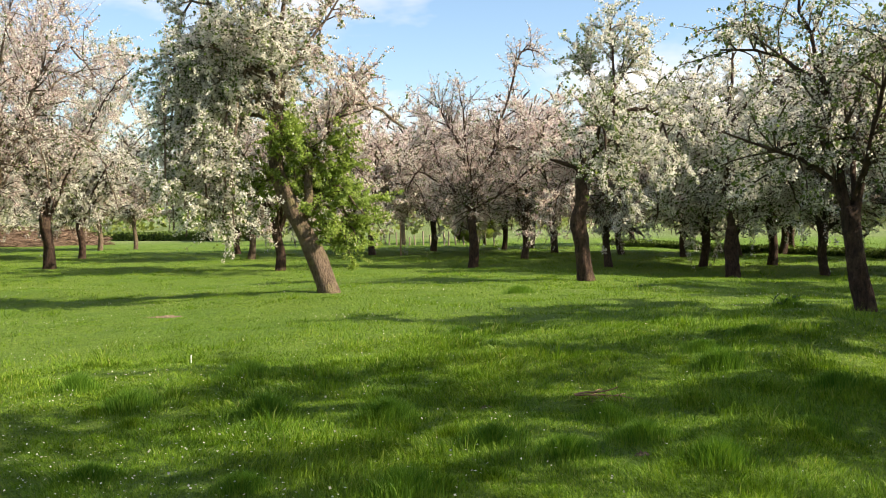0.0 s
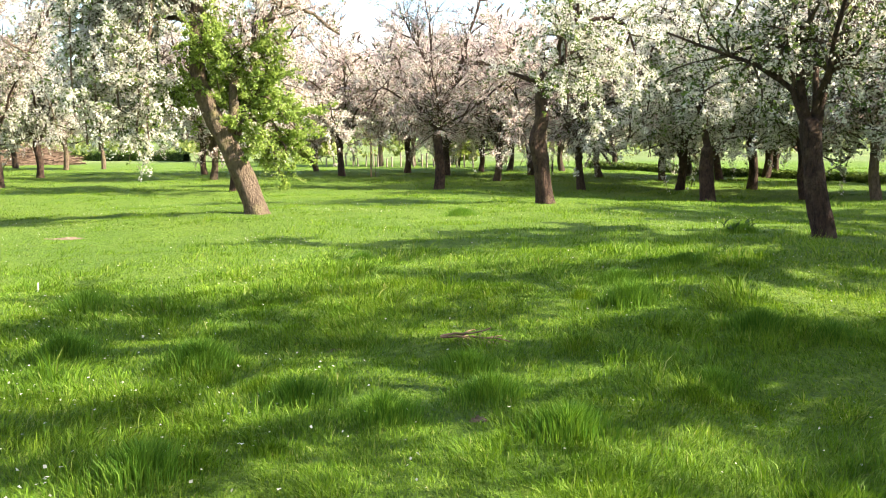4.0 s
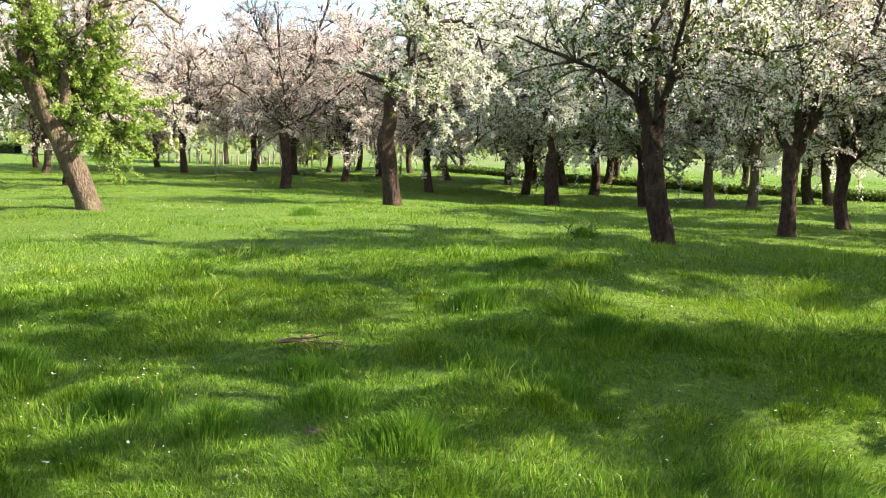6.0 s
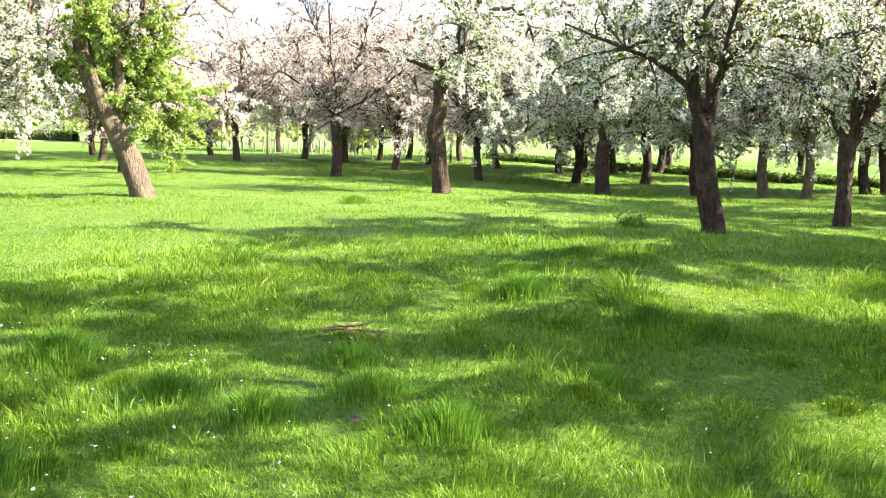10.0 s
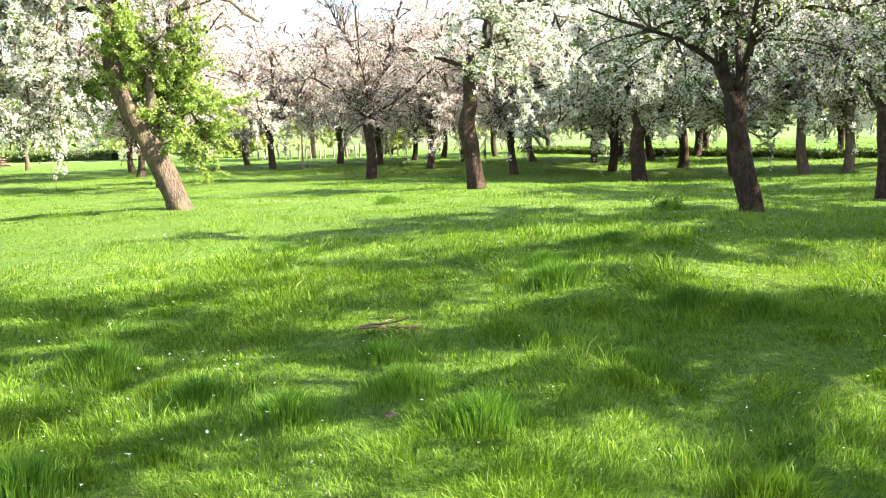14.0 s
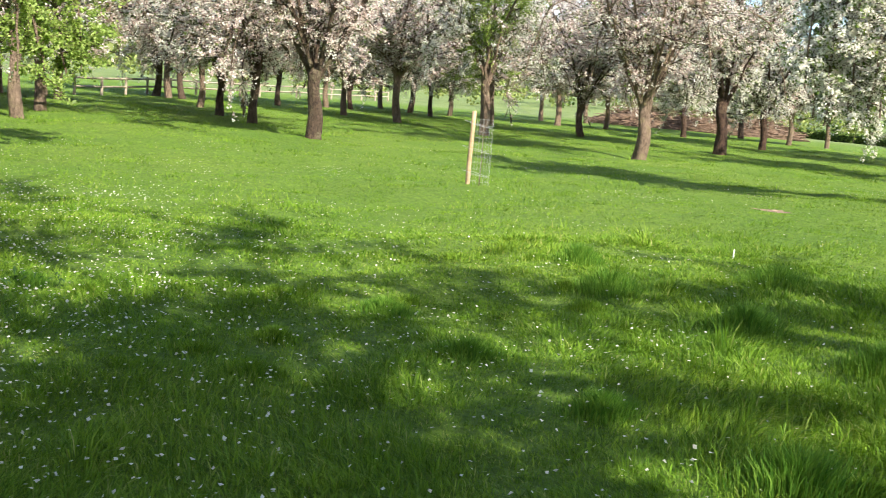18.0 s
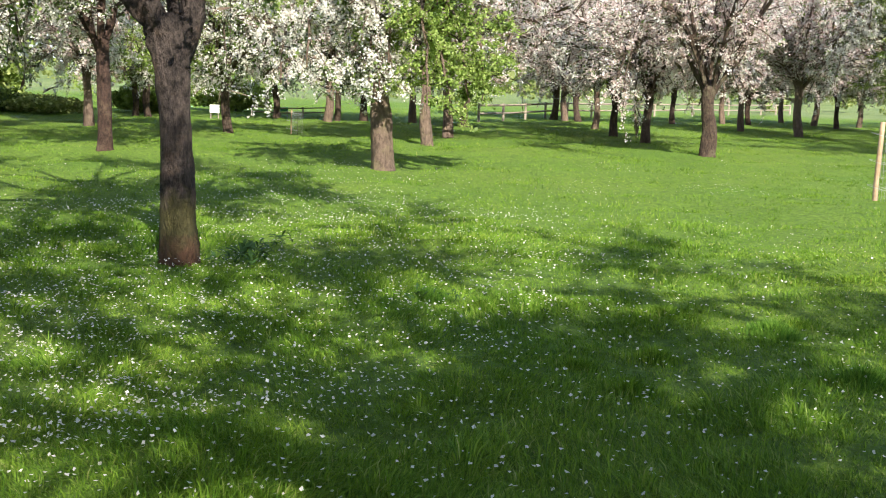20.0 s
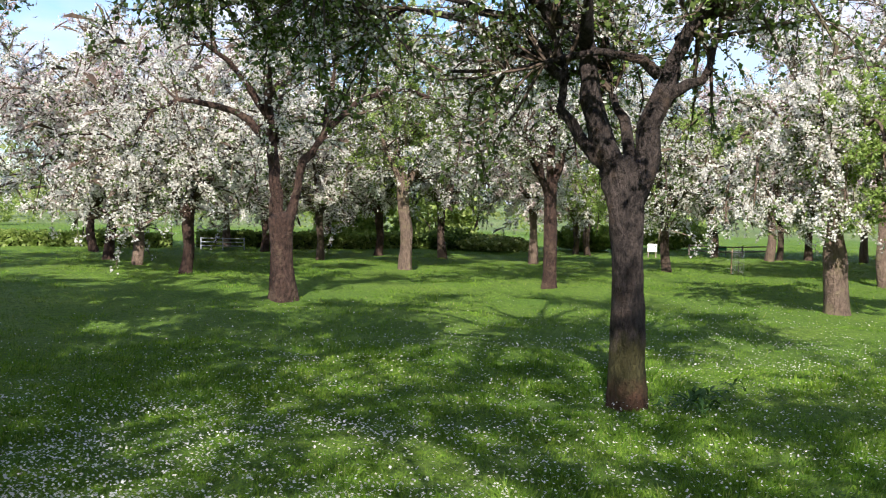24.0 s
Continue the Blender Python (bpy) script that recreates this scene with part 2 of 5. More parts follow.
def height(x, y):
    z = sum(h * np.exp(-((x - a) ** 2 + (y - b) ** 2) / 32.0) for a, b, h in MOUNDS)
    z = z + 0.022 * np.sin(1.3 * x + 0.4 * y) * np.sin(0.9 * y - 0.5 * x + 1) + 0.018 * np.sin(3.1 * x + 1.7 * y) * np.sin(2.7 * y - 1.1 * x + 2)
    z = z + 0.012 * np.sin(5.3 * x - 2.2 * y + 1) * np.sin(4.6 * y + 1.9 * x)
    d = np.hypot(x - 1.5, y - 1.5)
    w = 0.13 * (patches(x, y, 2.7, 187) - 0.5) + 0.10 * (patches(x, y, 1.1, 639) - 0.5) + 0.03 * (patches(x, y, 0.5, 123) - 0.5)
    z = z + w * np.exp(-d / 40)
    return z + np.clip(d - 90, 0, 300) * 0.012


def make_ground():
    even = np.arange(0, 30, 0.23)
    line = np.r_[even, even[-1] + 0.23 * np.cumsum(1.11 ** np.arange(1, 68))]
    line = np.r_[-line[:0:-1], line]
    n = len(line)
    X, Y = np.meshgrid(line - 4, line + 10)
    V = np.stack([X, Y, height(X, Y)], -1).reshape(-1, 3)
    i = (np.arange(n - 1)[:, None] * n + np.arange(n - 1)).reshape(-1)
    F = np.stack([i, i + 1, i + n + 1, i + n], -1)
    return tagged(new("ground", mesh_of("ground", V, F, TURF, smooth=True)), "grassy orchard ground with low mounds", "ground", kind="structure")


make_ground()


# ---- trees ----
def wander(rng, p, d, length, n, up, droop, wob):
    pts, d = [np.asarray(p, float)], np.asarray(d, float)
    for i in range(n):
        d = d + wob * rng.normal(size=3) + np.array([0, 0, up * (1 - i / n) - droop * i / n])
        d /= np.linalg.norm(d)
        pts.append(pts[-1] + d * length / n)
    return np.array(pts)


def smooth_path(pts, n):
    """n points along a rounded line through the given ones."""
    pts = np.asarray(pts, float)
    t = np.linspace(0, len(pts) - 1, n)
    i = np.clip(t.astype(int), 0, len(pts) - 2)
    f = (t - i)[:, None]
    e = np.vstack([2 * pts[0] - pts[1], pts, 2 * pts[-1] - pts[-2]])
    a, b, c, d = e[i], e[i + 1], e[i + 2], e[i + 3]
    return 0.5 * (2 * b + (c - a) * f + (2 * a - 5 * b + 4 * c - d) * f * f + (3 * b - a - 3 * c + d) * f ** 3)


# what a limb bears: white blossom, pink blossom, leaves, lush leaves (shares), droop of its twigs
KINDS = {
    "white": (1.0, 0.0, 0.35, 0.0, 0.6),
    "whitegreen": (0.85, 0.0, 0.65, 0.0, 0.4),
    "pink": (0.26, 0.52, 0.08, 0.0, 0.2),
    "pinkwhite": (0.5, 0.5, 0.25, 0.0, 0.25),
    "green": (0.03, 0.0, 0.25, 1.5, 0.3),
    "leafy": (0.34, 0.0, 0.72, 0.06, 0.3),
    "sparse": (0.16, 0.16, 0.08, 0.0, 0.2),
    "bare": (0.0, 0.0, 0.03, 0.0, 0.1),
}


def make_tree(seed, trunk, limbs, yaw=0.0, bark=None, fine=1.0, petal=0.035, leaf=0.04, amount=1.0, reach=1.0, label="", near=True, clear=0.22):
    """trunk: (right, away, up, radius) rows; limbs: (rows of right, away, up, radius at its foot, kind)."""
    rng = np.random.default_rng(seed)
    bark = bark or BARK
    tree = new("apple_tree")
    rot = np.array(Matrix.Rotation(radians(yaw), 3, "Z"))
    trunk = np.asarray(trunk, float)
    n = 30 if near else 12
    P = smooth_path(trunk[:, :3], n) @ rot.T
    R = np.interp(np.linspace(0, 1, n), np.linspace(0, 1, len(trunk)), trunk[:, 3])
    tip = P[-1] - P[-2]
    tip /= np.linalg.norm(tip)
    P = np.vstack([P, P[-1] + tip * R[-1] * 0.4, P[-1] + tip * R[-1] * 0.6])
    R = np.r_[R, R[-1] * 0.7, R[-1] * 0.1]
    sides = 18 if near else 9
    v, f = tubes([(P, R)], sides, 0.025, rng)
    heart, girth = P, R
    th = np.tile(np.arange(sides) * 6.2832 / sides, len(P))
    z, q = v[:, 2], rng.uniform(0, 6.28, 4)
    lump = 0.075 * np.sin(3 * th + 2.1 * z + q[0]) + 0.065 * np.sin(5 * th - 3.3 * z + q[1]) * np.sin(2.6 * z + q[2]) + 0.06 * np.sin(4.7 * z + q[3])
    lump = lump + 0.22 * np.clip(np.cos(4 * th + q[1]), 0, 1) * np.exp(-np.clip(z + 0.05, 0, 9) / 0.13)
    mid = np.repeat(P, sides, axis=0)
    v = mid + (v - mid) * (1 + lump)[:, None]
    part_of("trunk", mesh_of("trunk", v, f, bark, smooth=True), tree)
    branches, twigs, spots = [], [], {k: [] for k in KINDS}
    for pts, r0, kind in limbs:
        pts = np.asarray(pts, float) @ rot.T
        gap = np.linalg.norm(heart - pts[0], axis=1)
        k = int(gap.argmin())
        if gap[k] < 2 * girth[k]:
            pts = np.vstack([heart[max(0, k - 4 if near else k - 2)], pts])
        L = np.linalg.norm(np.diff(pts, axis=0), axis=1).sum()
        n = max(8, int(L * 5))
        P = smooth_path(pts, n) + rng.normal(size=(n, 3)) * 0.02
        t = np.linspace(0, 1, n)
        foot = 0.72 * girth[k] if gap[k] < 2 * girth[k] else 9.0
        R = (r0 + (max(0.22 * r0, 0.013) - r0) * t ** 0.95) * (1 + 0.06 * rng.normal(size=n)) * (1 + 0.25 * np.exp(-9 * t))
        R = np.minimum(R, foot + 0.5 * t * L)
        v, f = tubes([(P, R)], 8 if near else 5, 0.05, rng)
        part_of("limb", mesh_of("limb", v, f, bark, smooth=True), tree)
        if kind == "bare":
            continue
        droop = KINDS[kind][4]
        T = np.gradient(P, axis=0)
        T /= np.linalg.norm(T, axis=1)[:, None]
        for _ in range(int(L * 4.2 * fine) + 2):
            t = rng.uniform(clear, 1.0)
            k = int(t * (n - 1))
            d = T[k] * 0.5 + rng.normal(size=3) * 0.6 + np.array([0, 0, 0.25])
            d /= np.linalg.norm(d)
            ln = rng.uniform(0.6, 1.5) * (1.15 - 0.45 * t) * reach
            B = wander(rng, P[k], d, ln, 6, 0.10, droop * 0.7, 0.18)
            some = slice(None) if near else slice(0, 7, 2)
            branches.append((B[some], np.linspace(min(0.027, R[k] * 0.65), 0.007, 7)[some]))
            for _ in range(int(ln * 6.5) + 1):
                j = rng.integers(1, 7)
                d2 = (B[j] - B[j - 1]) / (np.linalg.norm(B[j] - B[j - 1]) + 1e-9) + rng.normal(size=3) * 0.8
                d2 /= np.linalg.norm(d2)
                W = wander(rng, B[j], d2, rng.uniform(0.25, 0.7) * reach, 3, 0.1, droop, 0.2)
                twigs.append((W, np.array([0.006, 0.005, 0.004, 0.003])))
                for q in range(3):
                    spots[kind].append(np.stack([W[q], W[q + 1]]))
            for q in range(2, 6):
                spots[kind].append(np.stack([B[q], B[q + 1]]))
    if branches:
        v1, f1 = tubes(branches, 4 if near else 3)
        if near:
            v2, f2 = tubes(twigs, 3)
        else:
            W = np.array([w for w, _ in twigs])
            w = np.cross(W[:, 3] - W[:, 0], rng.normal(size=(len(W), 3)))
            w *= 0.011 / (np.linalg.norm(w, axis=1)[:, None] + 1e-9)
            v2, f2 = np.stack([W[:, 0] - w, W[:, 0] + w, W[:, 2] + w * 0.6, W[:, 3]], 1).reshape(-1, 3), np.arange(4 * len(W)).reshape(-1, 4)
        part_of("branchwork", mesh_of("branchwork", np.concatenate([v1, v2]), np.concatenate([f1, f2 + len(v1)]), TWIG), tree)
    white, pink, leaves, lush = [], [], [], []
    for kind, segs in spots.items():
        if not segs:
            continue
        segs = np.array(segs)
        for share, store, per in zip(KINDS[kind][:4], (white, pink, leaves, lush), (1.35, 1.35, 1.5, 2.4)):
            n = int(len(segs) * share * per * amount)
            if n:
                s = segs[rng.integers(0, len(segs), n)]
                store.append(s[:, 0] + (s[:, 1] - s[:, 0]) * rng.uniform(0, 1, (n, 1)))
    for name, store, size, mt, long, k in (("white_blossom", white, petal, WHITE, 1.0, 6), ("pink_blossom", pink, petal, PINK, 1.0, 6),
                                            ("foliage", leaves, leaf, LEAF, 1.5, 2), ("lush_foliage", lush, leaf * 0.78, LEAF_LUSH, 1.4, 3)):
        if store:
            c = np.concatenate(store)
            c = np.repeat(c, k, axis=0) + rng.normal(size=(len(c) * k, 3)) * petal * 1.5
            v, f = flakes(c, size, rng, long, corners=4 if near else 3)
            part_of(name, mesh_of(name, v, f, mt), tree)
    return tagged(tree, label, "tree", "apple trees of the orchard")


def round_limbs(rng, n, foot, rise, spread, kinds, r=0.07, hang=True, low=None):
    """Limbs all round from a fork at height foot."""
    out = []
    for i in range(n):
        a = 2 * np.pi * (i + rng.uniform(-0.25, 0.25)) / n
        s, h = spread * rng.uniform(0.75, 1.1), rise * rng.uniform(0.7, 1.1)
        c = np.array([np.cos(a), np.sin(a), 0])
        pts = [c * 0.04 + (0, 0, foot - 0.15), c * s * 0.35 + (0, 0, foot + h * 0.42), c * s * 0.75 + rng.normal(size=3) * 0.15 + (0, 0, foot + h * (0.85 if i % 2 else 0.7)), c * s * 1.02 + (0, 0, foot + h * (1.0 if i % 2 else 0.6))]
        out.append((pts, r * rng.uniform(0.75, 1.1), kinds[i % len(kinds)]))
    for i in range(n // 3 + 1 if hang else 0):
        a = rng.uniform(0, 2 * np.pi)
        s, c = spread * rng.uniform(0.8, 1.1), np.array([np.cos(a), np.sin(a), 0])
        pts = [c * 0.04 + (0, 0, foot - 0.1), c * s * 0.4 + (0, 0, foot + rise * 0.36), c * s * 0.85 + (0, 0, foot + rise * 0.36), c * s * 1.05 + (0, 0, foot + rise * rng.uniform(-0.08, 0.1))]
        out.append((pts, r * 0.6, low or kinds[i % len(kinds)]))
    out.append(([(0, 0, foot - 0.1), (0.1, 0.05, foot + rise * 0.5), (-0.1, 0.1, foot + rise * 0.9), (0.05, 0, foot + rise * 1.15)], r, kinds[0]))
    return out


def plain_trunk(fork, r, lean=(0, 0), sway=0.05):
    return [(0, 0, -0.15, r * 1.35), (0, 0, 0.06, r * 1.15), (lean[0] * 0.4 + sway, lean[1] * 0.4, fork * 0.4, r), (lean[0] * 0.8 - sway * 0.5, lean[1] * 0.8, fork * 0.8, r * 0.93), (lean[0], lean[1], fork + 0.1, r * 1.0)]


PLUMB = pose(0, 0, 0, 1.4, -0.9, 0)


def place(tree, x, y, turn=0.0, size=1.0):
    tree.matrix_world = pose(x, y, float(height(x, y))) @ PLUMB @ pose(0, 0, 0, 0, 0, turn) @ Matrix.Scale(size, 4)


# the trees near the walk, one by one
def leaning_tree():
    trunk = [(0.03, 0, -0.15, 0.26), (0, 0, 0.05, 0.21), (-0.31, 0, 0.95, 0.175), (-0.66, 0, 1.7, 0.16), (-0.88, 0, 2.45, 0.14), (-0.85, 0, 3.3, 0.125), (-0.75, 0, 4.05, 0.10)]
    limbs = [
        ([(-0.75, 0, 3.95), (-0.7, 0.1, 5.2), (-0.4, 0, 6.6)], 0.09, "white"),
        ([(-0.85, 0, 3.3), (-1.5, -0.2, 4.3), (-2.3, -0.3, 4.4), (-2.7, -0.3, 3.0)], 0.07, "white"),
        ([(-0.85, 0, 3.5), (-1.6, 0.3, 4.0), (-2.2, 0.2, 2.8), (-2.3, 0.1, 1.35)], 0.06, "white"),
        ([(-0.8, 0, 3.8), (-1.3, -0.5, 4.2), (-1.6, -0.7, 2.8), (-1.65, -0.8, 1.35)], 0.06, "white"),
        ([(-0.8, 0, 3.7), (-1.5, 0.1, 5.0), (-2.3, 0.2, 5.6), (-2.7, 0.2, 5.0)], 0.06, "white"),
        ([(-0.46, 0, 1.2), (-0.3, -0.02, 1.75), (-0.27, 0, 2.4), (0.0, 0, 2.9), (0.34, 0, 3.4), (0.9, 0.1, 3.6), (1.6, 0.2, 3.1)], 0.105, "pink"),
        ([(-0.75, 0, 4.0), (0.0, 0.2, 5.0), (0.5, 0.1, 5.8)], 0.06, "pinkwhite"),
        ([(-0.1, 0.1, 2.5), (0.5, 0.5, 3.6), (0.9, 0.5, 4.3)], 0.05, "pink"),
        ([(-0.8, 0, 3.7), (-0.6, 1.2, 4.5), (-0.4, 1.8, 5.2)], 0.06, "white"),
        ([(-0.8, 0, 3.6), (-1.0, -1.1, 4.6), (-1.2, -1.7, 4.6)], 0.06, "white"),
        ([(-0.55, 0, 1.4), (-0.1, 0.2, 2.0), (0.3, 0.1, 2.0), (0.8, 0, 1.45)], 0.045, "green"),
        ([(-0.6, 0, 1.7), (-0.3, 0.2, 2.4), (0.0, 0.1, 2.7), (0.4, 0.2, 2.5)], 0.045, "green"),
        ([(-0.5, 0, 1.2), (-0.05, 0.25, 1.7), (0.25, 0.15, 1.4), (0.4, 0.1, 1.0)], 0.04, "green"),
        ([(-0.55, 0, 1.3), (0.0, 0.4, 1.9), (0.4, 0.4, 1.5), (0.6, 0.3, 1.05)], 0.04, "green"),
        ([(-0.85, 0, 3.4), (-1.7, -0.3, 3.9), (-2.5, -0.4, 3.0), (-2.55, -0.4, 1.7)], 0.05, "white"),
        ([(-0.85, 0, 3.2), (-1.5, 0.2, 3.4), (-1.95, 0.1, 2.4), (-1.95, 0, 1.25)], 0.05, "white"),
        ([(-0.8, 0, 3.9), (-1.4, -0.2, 5.4), (-1.9, -0.2, 6.2)], 0.06, "white"),
        ([(-0.8, 0, 3.8), (-1.2, 1.2, 5.0), (-1.8, 2.3, 4.8)], 0.06, "white"),
        ([(-0.75, 0, 4.0), (-0.9, -1.2, 5.4), (-1.3, -2.2, 5.4)], 0.06, "white"),
        ([(-0.8, 0, 3.9), (-1.8, 1.0, 5.2), (-2.7, 1.6, 4.4)], 0.06, "white"),
        ([(-0.8, 0, 2.3), (-0.75, -0.3, 2.8), (-0.55, -0.4, 2.7)], 0.03, "green"),
        ([(-0.66, 0, 1.8), (-1.1, 0.4, 2.2), (-1.4, 0.5, 1.8)], 0.03, "green"),
        ([(-0.85, 0, 3.3), (-1.3, -0.5, 3.9), (-1.75, -0.7, 3.2), (-1.8, -0.7, 1.2)], 0.035, "white"),
        ([(-0.85, 0, 3.4), (-1.6, -0.4, 4.2), (-2.1, -0.6, 3.3), (-2.15, -0.6, 1.15)], 0.035, "white"),
        ([(-0.85, 0, 3.5), (-1.8, -0.1, 4.5), (-2.5, -0.2, 3.6), (-2.55, -0.2, 1.2)], 0.035, "white"),
        ([(-0.85, 0, 3.6), (-2.0, 0.2, 4.7), (-2.8, 0.2, 3.7), (-2.9, 0.2, 1.3)], 0.035, "white"),
        ([(-0.85, 0, 3.6), (-1.9, -0.6, 4.6), (-2.7, -0.8, 4.0), (-2.85, -0.8, 1.8)], 0.035, "white"),
    ]
    return make_tree(11, trunk, limbs, 12, BARK_PALE, 1.3, 0.018, 0.024, 2.1, 0.8,
                     "leaning old apple tree with hanging white blossom and lush green shoots", True, 0.42)


def forked_tree():
    trunk = [(0.02, 0, -0.25, 0.165), (0, 0, 0.04, 0.14), (-0.08, 0, 0.48, 0.118), (-0.14, 0, 0.9, 0.115), (-0.18, 0, 1.3, 0.13)]
    limbs = [
        ([(-0.2, 0, 1.25), (-0.39, 0, 1.68), (-0.66, 0, 1.9), (-1.08, -0.1, 2.1), (-1.77, -0.2, 2.4)], 0.072, "whitegreen"),
        ([(-0.22, 0, 1.3), (-0.3, 0, 2.0), (-0.28, 0, 2.35), (-0.45, 0.1, 2.8), (-0.7, 0.1, 3.7), (-0.8, 0, 4.5)], 0.095, "whitegreen"),
        ([(-0.12, 0, 1.3), (0, 0, 1.8), (0.2, 0, 2.2), (0.35, 0.1, 3.0), (0.5, 0.2, 4.1)], 0.095, "whitegreen"),
        ([(0.08, 0, 2.0), (0.44, 0, 2.23), (0.9, 0, 2.2), (1.6, -0.1, 2.3)], 0.045, "whitegreen"),
        ([(-0.29, 0, 2.15), (-0.73, 0.1, 2.2), (-1.2, 0.2, 2.1)], 0.04, "whitegreen"),
        ([(-0.15, 0, 1.3), (-0.1, 0.7, 2.3), (0.1, 1.4, 3.0), (0.1, 1.9, 3.1)], 0.07, "white"),
        ([(-0.15, 0, 1.35), (0.1, -0.6, 2.4), (0.3, -1.2, 3.1), (0.4, -1.7, 3.2)], 0.06, "whitegreen"),
        ([(0.2, 0, 2.3), (0.9, 0.3, 3.2), (1.7, 0.4, 3.5)], 0.05, "whitegreen"),
        ([(-0.45, 0, 2.8), (-1.1, 0.2, 3.4), (-1.8, 0.3, 3.5)], 0.05, "whitegreen"),
        ([(0.3, 0, 2.9), (0.9, -0.3, 3.9), (1.3, -0.4, 4.4)], 0.05, "whitegreen"),
    ]
    limbs = [(pts, r * 0.68, kind) for pts, r, kind in limbs]
    return make_tree(12, trunk, limbs, -14, BARK_DARK, 1.5, 0.0155, 0.02, 1.5, 0.9,
                     "dark forked apple tree with green-white blossom over shaded grass", True, 0.45)


def open_tree():
    limbs = [
        ([(0, 0, 1.95), (-0.84, 0, 3.0), (-1.2, 0.2, 4.0), (-1.6, 0.2, 4.7)], 0.08, "pink"),
        ([(0, 0, 2.0), (-0.2, 0.1, 3.4), (-0.16, 0, 4.5), (-0.35, 0, 6.3)], 0.08, "pink"),
        ([(0, 0, 2.0), (0.4, 0, 3.1), (0.8, 0.1, 4.0), (1.4, 0, 5.9), (1.8, 0, 7.2), (2.4, 0, 7.2)], 0.08, "pink"),
        ([(0, 0, 1.9), (1.0, -0.1, 2.5), (2.1, -0.2, 3.3), (2.5, -0.2, 3.0)], 0.06, "pink"),
        ([(0, 0, 1.9), (-1.0, -0.2, 2.8), (-1.8, -0.2, 3.3), (-2.2, -0.3, 2.6)], 0.06, "pink"),
        ([(0, 0, 2.0), (0.1, 1.0, 3.2), (0.2, 1.8, 4.4), (0.2, 2.2, 4.8)], 0.07, "pink"),
        ([(0, 0, 2.0), (0.0, -1.0, 3.2), (-0.2, -1.7, 4.2)], 0.07, "pink"),
        ([(0.5, 0, 3.3), (1.3, 0.4, 4.2), (1.9, 0.6, 4.6)], 0.05, "pink"),
        ([(-0.2, 0, 3.8), (-0.9, 0.4, 5.2), (-1.2, 0.4, 6.0)], 0.05, "pink"),
    ]
    return make_tree(13, plain_trunk(2.0, 0.15), limbs, 6, BARK_DARK, 1.9, 0.019, 0.025, 1.05, 1.0, "open-crowned apple tree with thin pink blossom and bare upper shoots")


def snag_tree():
    trunk = [(0.05, 0, -0.15, 0.25), (0, 0, 0.05, 0.205), (-0.1, 0, 0.9, 0.16), (-0.17, 0, 1.4, 0.195), (-0.06, 0, 1.9, 0.15), (-0.07, 0, 2.45, 0.12), (0.0, 0, 2.9, 0.085), (-0.03, 0, 3.3, 0.05)]
    limbs = [
        ([(-0.06, 0, 2.7), (-0.4, 0, 2.78), (-0.65, 0, 2.86), (-0.88, 0, 3.08)], 0.085, "bare"),
        ([(-0.05, 0, 2.3), (0.35, 0, 3.1), (0.7, 0, 3.6), (0.75, 0, 5.1), (0.65, 0, 6.1)], 0.08, "white"),
        ([(0.5, 0, 3.4), (1.1, 0.1, 4.0), (1.8, 0.1, 3.8), (2.2, 0.1, 2.4)], 0.06, "white"),
        ([(0.3, 0, 3.0), (0.4, -0.8, 3.7), (0.5, -1.2, 3.1), (0.5, -1.3, 2.1)], 0.05, "whitegreen"),
        ([(0.3, 0, 3.0), (0.6, 1.0, 4.0), (0.7, 1.5, 3.2)], 0.05, "white"),
        ([(0.7, 0, 4.4), (1.2, 0.2, 5.2), (1.5, 0.2, 5.6)], 0.04, "white"),
        ([(0.7, 0, 4.2), (0.1, 0.2, 5.0), (-0.2, 0.2, 5.4)], 0.04, "whitegreen"),
        ([(0.6, 0, 3.6), (0.9, 0.4, 2.8), (1.0, 0.4, 1.9)], 0.04, "white"),
    ]
    return make_tree(14, trunk, limbs, 0, BARK_DARK, 1.3, 0.02, 0.025, 2.0, 0.95, "gnarled old apple tree with a broken snag and a stub limb")


